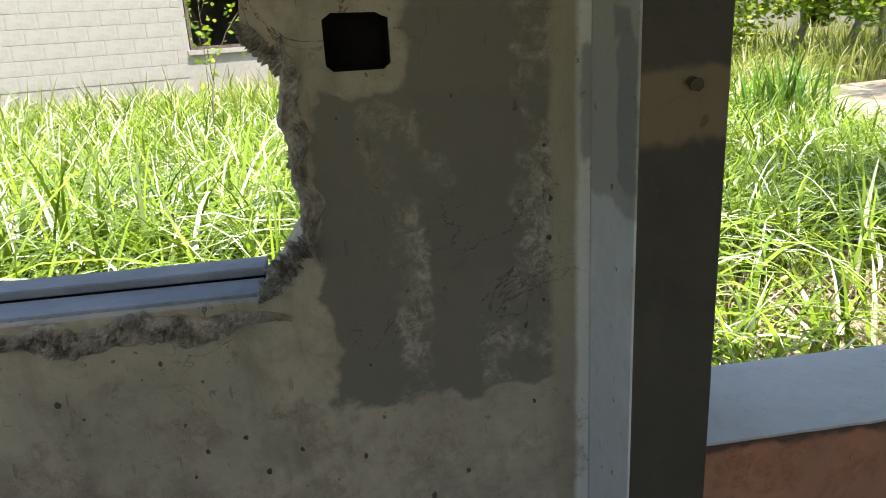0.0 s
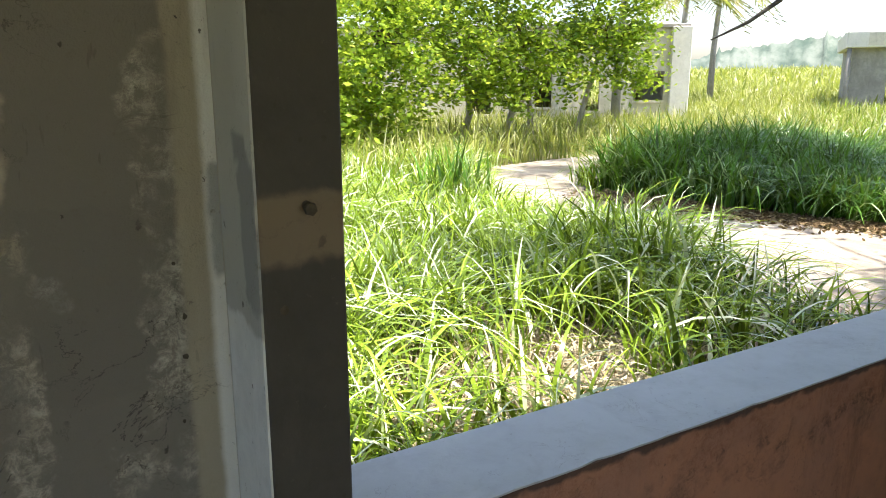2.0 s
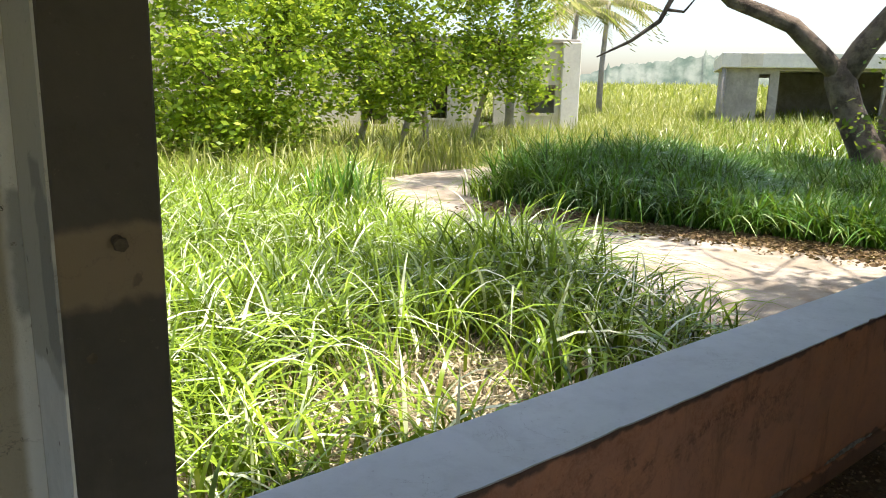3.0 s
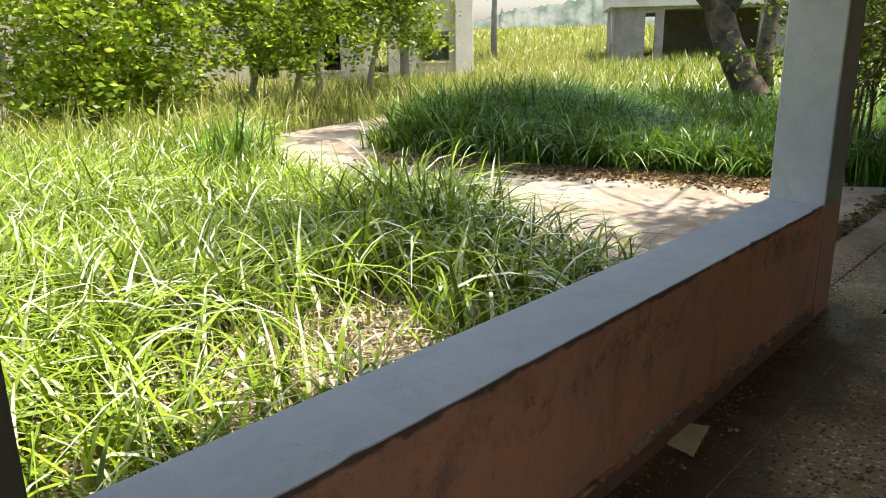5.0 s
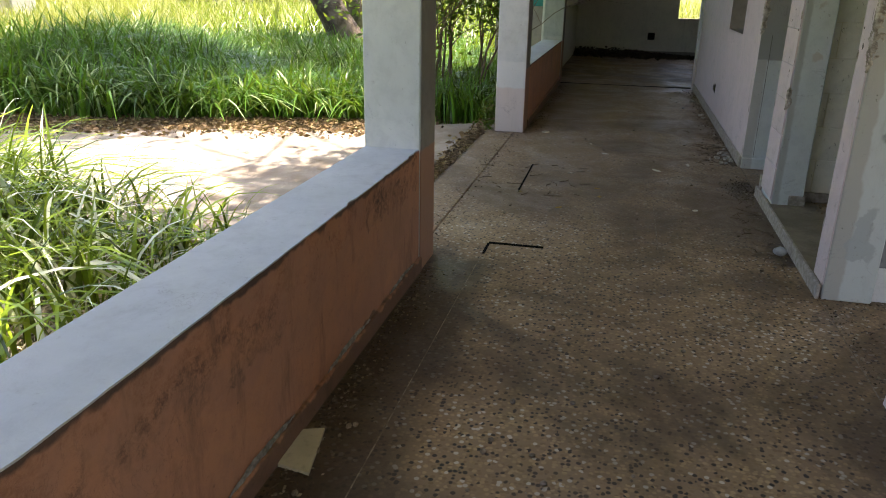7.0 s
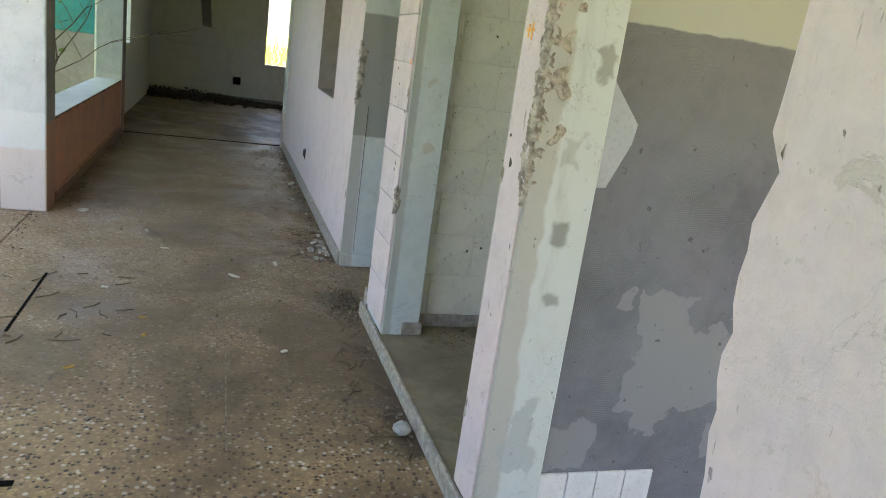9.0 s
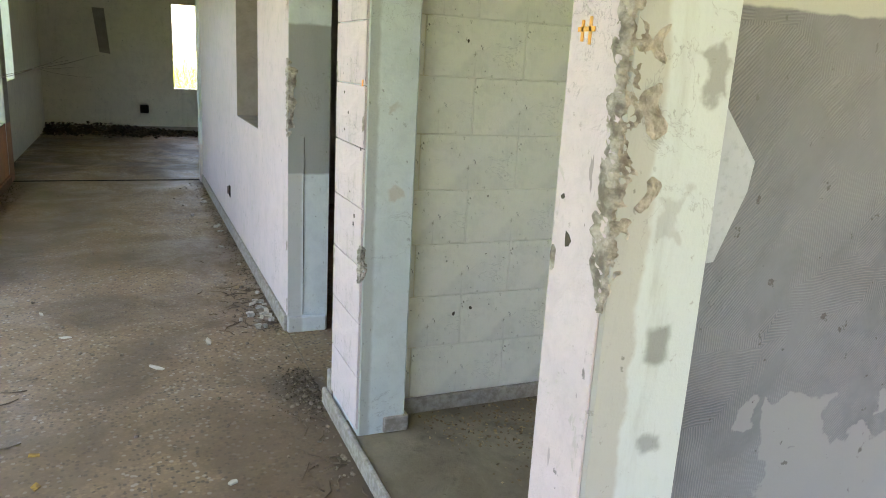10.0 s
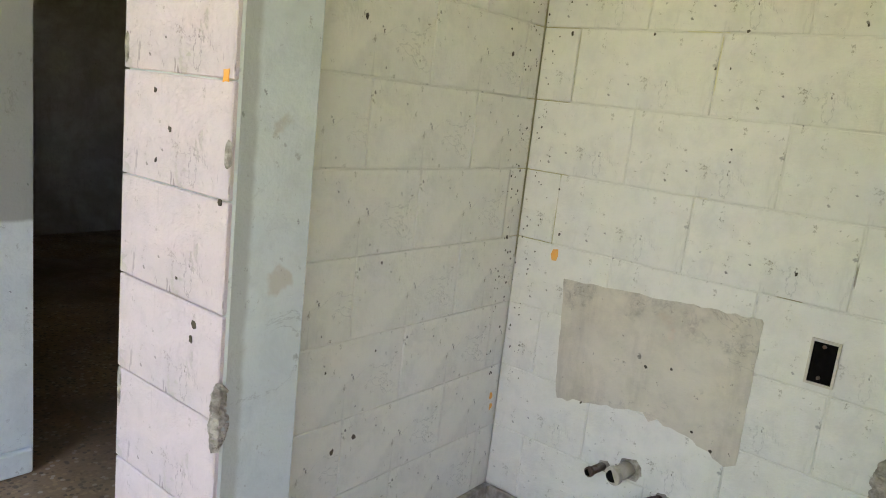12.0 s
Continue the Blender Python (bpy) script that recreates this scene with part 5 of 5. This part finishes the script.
def slab_piece(name, label, category, x, y, size, thick, turn, material, seed, z=0.0, group=""):
    """An irregular flat fragment lying on the floor."""
    rng = random.Random(seed)
    n = rng.randint(4, 6)
    pts = [(math.cos(6.283 * k / n + turn) * size[0] * rng.uniform(0.8, 1.1), math.sin(6.283 * k / n + turn) * size[1] * rng.uniform(0.8, 1.1)) for k in range(n)]
    ob = tagged(part(name, prism(pts, "z", 0.0, thick), material), label, category, group)
    ob.location = (x, y, z + 0.001)
    ob.rotation_euler = (0, 0, turn)
    return ob


tile_ob = tagged(part("loose_tile", prism([(3.019, 1.853), (3.20, 1.862), (3.226, 1.79), (3.002, 1.749)], "z", 0.002, 0.012), M_CREAM_TILE), "loose cream tile lying by the parapet", "tile")
for k, (x, y, sx, sy) in enumerate([(7.437, 0.405, 0.06, 0.014), (7.17, 0.655, 0.05, 0.014), (7.664, 1.06, 0.035, 0.012), (6.12, 0.45, 0.022, 0.014), (8.502, 1.654, 0.05, 0.035), (8.05, 1.2, 0.03, 0.01), (6.9, 1.3, 0.025, 0.012)]):
    slab_piece("plaster_chip", "pale plaster chip on the dusty floor", "debris", x, y, (sx, sy), 0.006, 0.7 * k, M_DEBRIS, 80 + k, group="floor chips")
for k, (x, y) in enumerate([(6.285, 1.055), (6.5, 1.08), (5.95, 1.3)]):
    slab_piece("fallen_leaf", "yellow-brown fallen leaf on the floor", "leaf", x, y, (0.028, 0.016), 0.002, 1.1 * k, M_DEAD_LEAF, 90 + k, group="fallen leaves")
bm = bmesh.new()
bmesh.ops.create_icosphere(bm, subdivisions=2, radius=0.035)
for v in bm.verts:
    v.co = Vector((v.co.x * 1.2, v.co.y, v.co.z * 0.7)) * (1 + 0.2 * noise.noise(v.co * 40))
stone = tagged(part("stone", bm, M_STONE), "grey broken stone on the floor by the kerb", "stone")
stone.location = (5.385, 0.072, 0.022)
lit = random.Random(8)
specs = [(x, 0.03 + abs(lit.gauss(0, 0.07))) for x in np.linspace(7.5, 12.2, 170)] + [(lit.uniform(5.0, 6.6), 0.035 + abs(lit.gauss(0, 0.05))) for _ in range(90)] + [(lit.uniform(1.2, 4.6), 1.845 - abs(lit.gauss(0, 0.05))) for _ in range(140)] + [(lit.uniform(3, 12), lit.uniform(0.1, 1.8)) for _ in range(260)] + [(lit.gauss(6.75, 0.12), lit.gauss(0.08, 0.06)) for _ in range(90)] + [(lit.uniform(3.9, 4.8), lit.uniform(-0.5, 0.0)) for _ in range(60)]
bm = bmesh.new()
for x, y in specs:
    s = lit.choice((0.003, 0.004, 0.005, 0.007, 0.011))
    ret = bmesh.ops.create_icosphere(bm, subdivisions=1, radius=s)
    k = lit.uniform(0.6, 1.8)
    for v in ret["verts"]:
        v.co = Vector((v.co.x * k, v.co.y, v.co.z * 0.6)) + Vector((x, y, s * 0.5))
tagged(part("floor_grit", bm, M_GRIT), "scattered grit and crumbs on the floor", "debris", kind="stuff")
bm = bmesh.new()
for k in range(130):
    x, y = (7.5 + abs(lit.gauss(0, 0.5)), 0.04 + abs(lit.gauss(0, 0.13))) if k < 75 else (lit.uniform(5.9, 7.2), lit.uniform(1.2, 1.9)) if k < 100 else (lit.uniform(5.2, 6.6), lit.uniform(0.04, 0.2))
    a, L = lit.uniform(0, 6.28), lit.uniform(0.03, 0.13)
    tube(bm, [(x, y, 0.003), (x + L * 0.5 * math.cos(a), y + L * 0.5 * math.sin(a), 0.005), (x + L * math.cos(a + 0.3), y + L * math.sin(a + 0.3), 0.003)], [0.003, 0.0028, 0.0018], 5)
tagged(part("twigs", bm, M_TWIG), "dry twigs and stalks scattered on the floor", "debris", kind="stuff")


# orange marks on the walls
def mark(name, label, specs):
    bm = bmesh.new()
    for s in specs:
        box(bm, *s)
    return tagged(part(name, bm, M_ORANGE), label, "paint mark")


mark("orange_mark", "orange sprayed cross on the stub wall", [(4.895, 4.945, 0.0035, 0.0055, 1.476, 1.484), (4.905, 4.912, 0.0035, 0.0055, 1.455, 1.5), (4.928, 4.935, 0.0035, 0.0055, 1.46, 1.495)])

# ---- concrete blocks of the painted walls ----
BLOCK_MESH = {}


def block_mesh(w, d, h, material):
    key = (round(w, 3), round(d, 3), round(h, 3), material.name)
    if key not in BLOCK_MESH:
        bm = boxes((-w / 2, w / 2, -d / 2, d / 2, -h / 2, h / 2), bevel=0.0022)
        me = bpy.data.meshes.new("block")
        bm.to_mesh(me)
        bm.free()
        me.materials.append(material)
        BLOCK_MESH[key] = me
    return BLOCK_MESH[key]


def block_face(parent, axis, plane, sign, lo, hi, joint, material, z_top=TOP, z_from=COURSE_0, first=0, gap=0.0045, pitch=0.4):
    """Block courses in half bond on a wall face, each block an object; sign: the way the face looks."""
    z, row = z_from, first
    while z < z_top - 0.02:
        h = min(COURSE, z_top - z) - gap * 0.7
        j = joint + (0.5 * pitch if row % 2 else 0.0)
        cuts = [lo] + [j + pitch * k for k in range(-30, 31) if lo + 0.03 < j + pitch * k < hi - 0.03] + [hi]
        for a, b in zip(cuts, cuts[1:]):
            w = b - a - gap
            d = 0.016
            c = plane - sign * d / 2
            ob = new("block", block_mesh(w, d, h, material) if axis == "y" else block_mesh(d, w, h, material))
            m = (a + b) / 2
            ob.location = (m, c, z + COURSE / 2) if axis == "y" else (c, m, z + COURSE / 2)
            ob.parent = parent
        z += COURSE
        row += 1


setting = {o.name: o for o in scene.objects}
block_face(setting["wall_alcove_side"], "x", 6.32, -1, -1.135, -0.186, -0.85, M_GREENISH, first=1)
block_face(setting["wall_alcove_back"], "y", -1.135, 1, 4.97, 6.32, 5.80, M_GREENISH, first=0)
for xa, xb in ((2.6, 8.04), (9.56, 11.1)):
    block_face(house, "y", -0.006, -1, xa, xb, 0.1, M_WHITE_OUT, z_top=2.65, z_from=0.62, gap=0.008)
block_face(setting["stub_far"], "y", 0.004, 1, 6.192, 6.556, 6.9, M_PINK, z_from=0.13 - 0.04, pitch=8.0)


# small holes, insect marks and paint splashes on the walls
def spots(name, label, material, category, places, seed, kind=""):
    """Irregular small discs; places: (axis, plane, a, z, radius) with a along the wall."""
    rng, bm = random.Random(seed), bmesh.new()
    for axis, plane, a, z, radius in places:
        n = rng.randint(6, 9)
        ring = []
        for k in range(n):
            q = radius * rng.uniform(0.55, 1.25)
            u, v = a + q * math.cos(6.283 * k / n), z + q * 1.25 * math.sin(6.283 * k / n)
            ring.append(bm.verts.new((u, plane, v) if axis == "y" else (plane, u, v)))
        bm.faces.new(ring)
    bmesh.ops.recalc_face_normals(bm, faces=bm.faces)
    bmesh.ops.solidify(bm, geom=bm.faces[:], thickness=0.0012)
    return tagged(part(name, bm, material), label, category, kind=kind)


back_holes = [(5.977, 1.566), (5.739, 1.58), (6.223, 1.559), (5.484, 1.6), (5.804, 1.486), (5.766, 1.489), (5.728, 1.294), (5.726, 1.263), (6.195, 1.12), (6.025, 0.513), (5.639, 0.514), (5.849, 0.681), (5.778, 0.697), (5.695, 0.548), (5.523, 1.021), (6.173, 0.989)]
side_holes = [(-0.968, 1.548), (-0.988, 1.483), (-1.076, 0.954), (-1.10, 0.668), (-0.545, 0.702), (-0.379, 0.679), (-0.42, 0.465), (-0.535, 0.931), (-0.415, 1.495), (-0.493, 0.485)]
face_holes = [(6.343, 0.952), (6.215, 1.118), (6.286, 0.847), (6.279, 0.877), (6.428, 1.164), (6.382, 1.228), (6.436, 1.296)]
wall_holes = [(0.777, 1.121), (0.788, 1.025), (0.615, 0.484), (0.075, 0.788), (0.773, 0.83), (0.026, 0.871), (0.785, 0.951), (0.417, 0.548), (0.752, 0.62), (-0.108, 0.732), (0.234, 0.542), (0.13, 0.60), (0.20, 0.62), (0.10, 0.55), (0.3, 0.58)]
rngd = random.Random(44)
spots("wall_hole_marks", "small dark nail holes and insect marks on the walls", M_SPECK, "wall marks",
      [("y", -1.1295, x, z, rngd.uniform(0.0025, 0.0055)) for x, z in back_holes] + [("x", 6.3195, y, z, rngd.uniform(0.003, 0.007)) for y, z in side_holes]
      + [("y", 0.0045, x, z, rngd.uniform(0.004, 0.008)) for x, z in face_holes] + [("y", 2.0695, x, z, rngd.uniform(0.003, 0.006)) for x, z in wall_holes]
      + [("y", 0.0035, 4.918, 1.118, 0.012), ("y", 0.0035, 4.945, 1.192, 0.006), ("y", 1.8675, 0.90, 1.07, 0.007)]
      + [("x", 6.3195, rngd.gauss(-1.09, 0.03), rngd.uniform(0.5, 1.7), rngd.uniform(0.0012, 0.0035)) for _ in range(70)]
      + [("y", -1.1345, rngd.gauss(6.28, 0.02), rngd.uniform(0.5, 1.7), rngd.uniform(0.0012, 0.003)) for _ in range(50)], 45, "stuff")
spots("orange_splash", "orange paint splash on the block wall", M_ORANGE, "paint mark", [("y", -1.1345, 6.182, 0.924, 0.016)], 46)
spots("orange_splash", "orange paint splash in the alcove corner", M_ORANGE, "paint mark", [("x", 6.3195, -1.10, 0.44, 0.010), ("x", 6.3195, -1.105, 0.40, 0.009)], 47)
spots("orange_splash", "orange paint dot on the stub wall", M_ORANGE, "paint mark", [("y", 0.0045, 6.215, 1.336, 0.011)], 48)

litter_xy = np.stack([17.45 - np.abs(np.random.default_rng(9).normal(0, 0.28, 2600)), np.random.default_rng(10).uniform(-0.6, 2.0, 2600)], 1)
litter_z = 0.02 + 0.10 * np.exp(-((17.5 - litter_xy[:, 0]) / 0.3) ** 2) * np.random.default_rng(11).uniform(0, 1, 2600) * np.clip(litter_xy[:, 1] + 0.4, 0.2, 1.6)
tagged(leaves("leaf_litter", np.c_[litter_xy, litter_z], 0.06, M_LITTER_DARK, 12, 0.25), "dark dry leaf litter heaped along the end wall", "litter", kind="stuff")
edge_rng = np.random.default_rng(21)
edge_xy = np.stack([edge_rng.uniform(5.0, 9.0, 2600), 2.24 + np.abs(edge_rng.normal(0, 0.06, 2600))], 1)
k_rng = np.random.default_rng(22)
t_edge = k_rng.uniform(0, 1, 7600)
clump_edge = np.c_[np.interp(t_edge, [0, 0.3, 0.6, 1.0], [7.45, 7.6, 8.1, 8.5]), np.interp(t_edge, [0, 0.3, 0.6, 1.0], [7.8, 6.3, 4.9, 3.2])] + k_rng.normal(0, 0.24, (7600, 2)) - np.array([0.18, 0.05])
tagged(leaves("leaf_litter", np.c_[np.concatenate([edge_xy, clump_edge]), np.full(10200, 0.006)], 0.055, M_LITTER, 23, 0.15), "brown dry leaves along the path edges", "litter", kind="stuff")

weed_rng = np.random.default_rng(30)
weed = thing("weed", "small green weed at the column foot", "weed", at=(8.5, 2.19, 0.0))
wl = leaves("foliage", weed_rng.normal(0, 1, (170, 3)) * np.array([0.10, 0.035, 0.07]) + np.array([0, 0.03, 0.11]), 0.05, M_LEAF_DARK, 31)
wl.parent = weed
part("stem", tube(bmesh.new(), [(0, 0.02, -0.02), (0.02, 0.03, 0.1), (0.05, 0.03, 0.2)], [0.004, 0.003, 0.002], 5), M_TWIG, weed)
sapling = thing("sapling", "thin sapling with yellow-green leaves in the grass", "shrub", at=(-0.72, 7.8, 0.0))
bm = bmesh.new()
stips = []
grow(bm, Vector((0, 0, -0.1)), Vector((0.05, 0, 1)), 1.0, 0.012, 2, random.Random(6), stips, 0.5, 0.0)
part("stem", bm, M_TWIG, sapling)
sc = np.repeat(np.array(stips), 4, 0)
sl = leaves("foliage", sc[sc[:, 2] > 0.7] + weed_rng.normal(0, 0.07, (int((sc[:, 2] > 0.7).sum()), 3)), 0.06, M_LEAF, 32)
sl.parent = sapling
p = weed_rng.normal(0, 0.16, (160, 2)) + np.array([4.95, 7.75])
tagged(blades("lush_grass", p, -0.07, 0.95, 0.03, M_GRASS_DARK, 0.45, 5, 33), "dark upright grass tuft in the meadow", "grass", kind="stuff")
# Thin dark grey slanted plate on the end wall.
board = thing("end_wall_strip", "dark grey slanted strip on the end wall", "board")
part("strip", prism([(0.98, 1.28), (1.14, 1.30), (1.22, 2.0), (1.04, 2.0)], "x", 17.585, 17.6), M_GREY_OUT, board)
# bleached branch lying in the meadow
log = thing("fallen_branch", "bleached fallen branch leaning in the meadow", "branch")
part("limb", tube(bmesh.new(), [(10.2, 14.0, 0.1), (10.5, 14.1, 0.75), (10.9, 14.1, 1.15), (11.3, 14.2, 1.5)], [0.09, 0.075, 0.06, 0.02], 7, 0.1, 3), M_PALE_WOOD, log)
part("twig", tube(bmesh.new(), [(10.5, 14.1, 0.75), (10.3, 14.2, 1.2)], [0.03, 0.012], 6), M_PALE_WOOD, log)

# dirt heaps and rubble pieces
dr = np.random.default_rng(41)
heap = np.concatenate([np.c_[dr.normal(6.16, 0.10, 500), dr.uniform(-1.1, -0.25, 500)], np.c_[dr.uniform(5.1, 6.2, 500), -1.09 + np.abs(dr.normal(0, 0.09, 500))], np.c_[dr.normal(5.95, 0.16, 300), dr.normal(-0.62, 0.12, 300)]])
heap = heap[(heap[:, 0] < 6.29) & (heap[:, 0] > 5.0) & (heap[:, 1] > -1.11)]
tagged(leaves("dirt_litter", np.c_[heap, np.full(len(heap), 0.071)], 0.015, M_LITTER, 42, 0.12), "dark crumbs and leaf dirt on the alcove floor", "litter", kind="stuff")
floor_dirt = np.concatenate([np.c_[dr.normal(6.75, 0.15, 700), np.abs(dr.normal(0.05, 0.07, 700)) + 0.005], np.c_[dr.uniform(7.5, 12.0, 1100), 0.02 + np.abs(dr.normal(0, 0.05, 1100))], np.c_[dr.uniform(1.2, 4.7, 1600), 1.845 - np.abs(dr.normal(0, 0.07, 1600))], np.c_[dr.uniform(8.7, 12.3, 700), 1.845 - np.abs(dr.normal(0, 0.06, 700))], np.c_[dr.uniform(3.95, 4.8, 260), -np.abs(dr.normal(0.1, 0.12, 260))], np.c_[dr.uniform(5.0, 8.4, 500), dr.normal(1.95, 0.05, 500)]])
tagged(leaves("dirt_litter", np.c_[floor_dirt, np.full(len(floor_dirt), 0.004)], 0.013, M_DIRT, 43, 0.12), "dark dirt crumbs along the corridor edges", "litter", kind="stuff")
rr = random.Random(51)
for k in range(44):
    x, y = (7.55 + abs(rr.gauss(0, 0.25)), 0.05 + abs(rr.gauss(0, 0.06))) if k < 30 else (rr.uniform(8.2, 12.0), 0.06 + abs(rr.gauss(0, 0.07)))
    slab_piece("rubble_piece", "small broken plaster lump by the wall foot", "debris", x, y, (rr.uniform(0.012, 0.03), rr.uniform(0.01, 0.022)), rr.uniform(0.008, 0.02), rr.uniform(0, 3), (M_GRIT, M_RUBBLE, M_BROKEN_EDGE, M_DEBRIS)[k % 4], 100 + k, group="wall foot rubble")
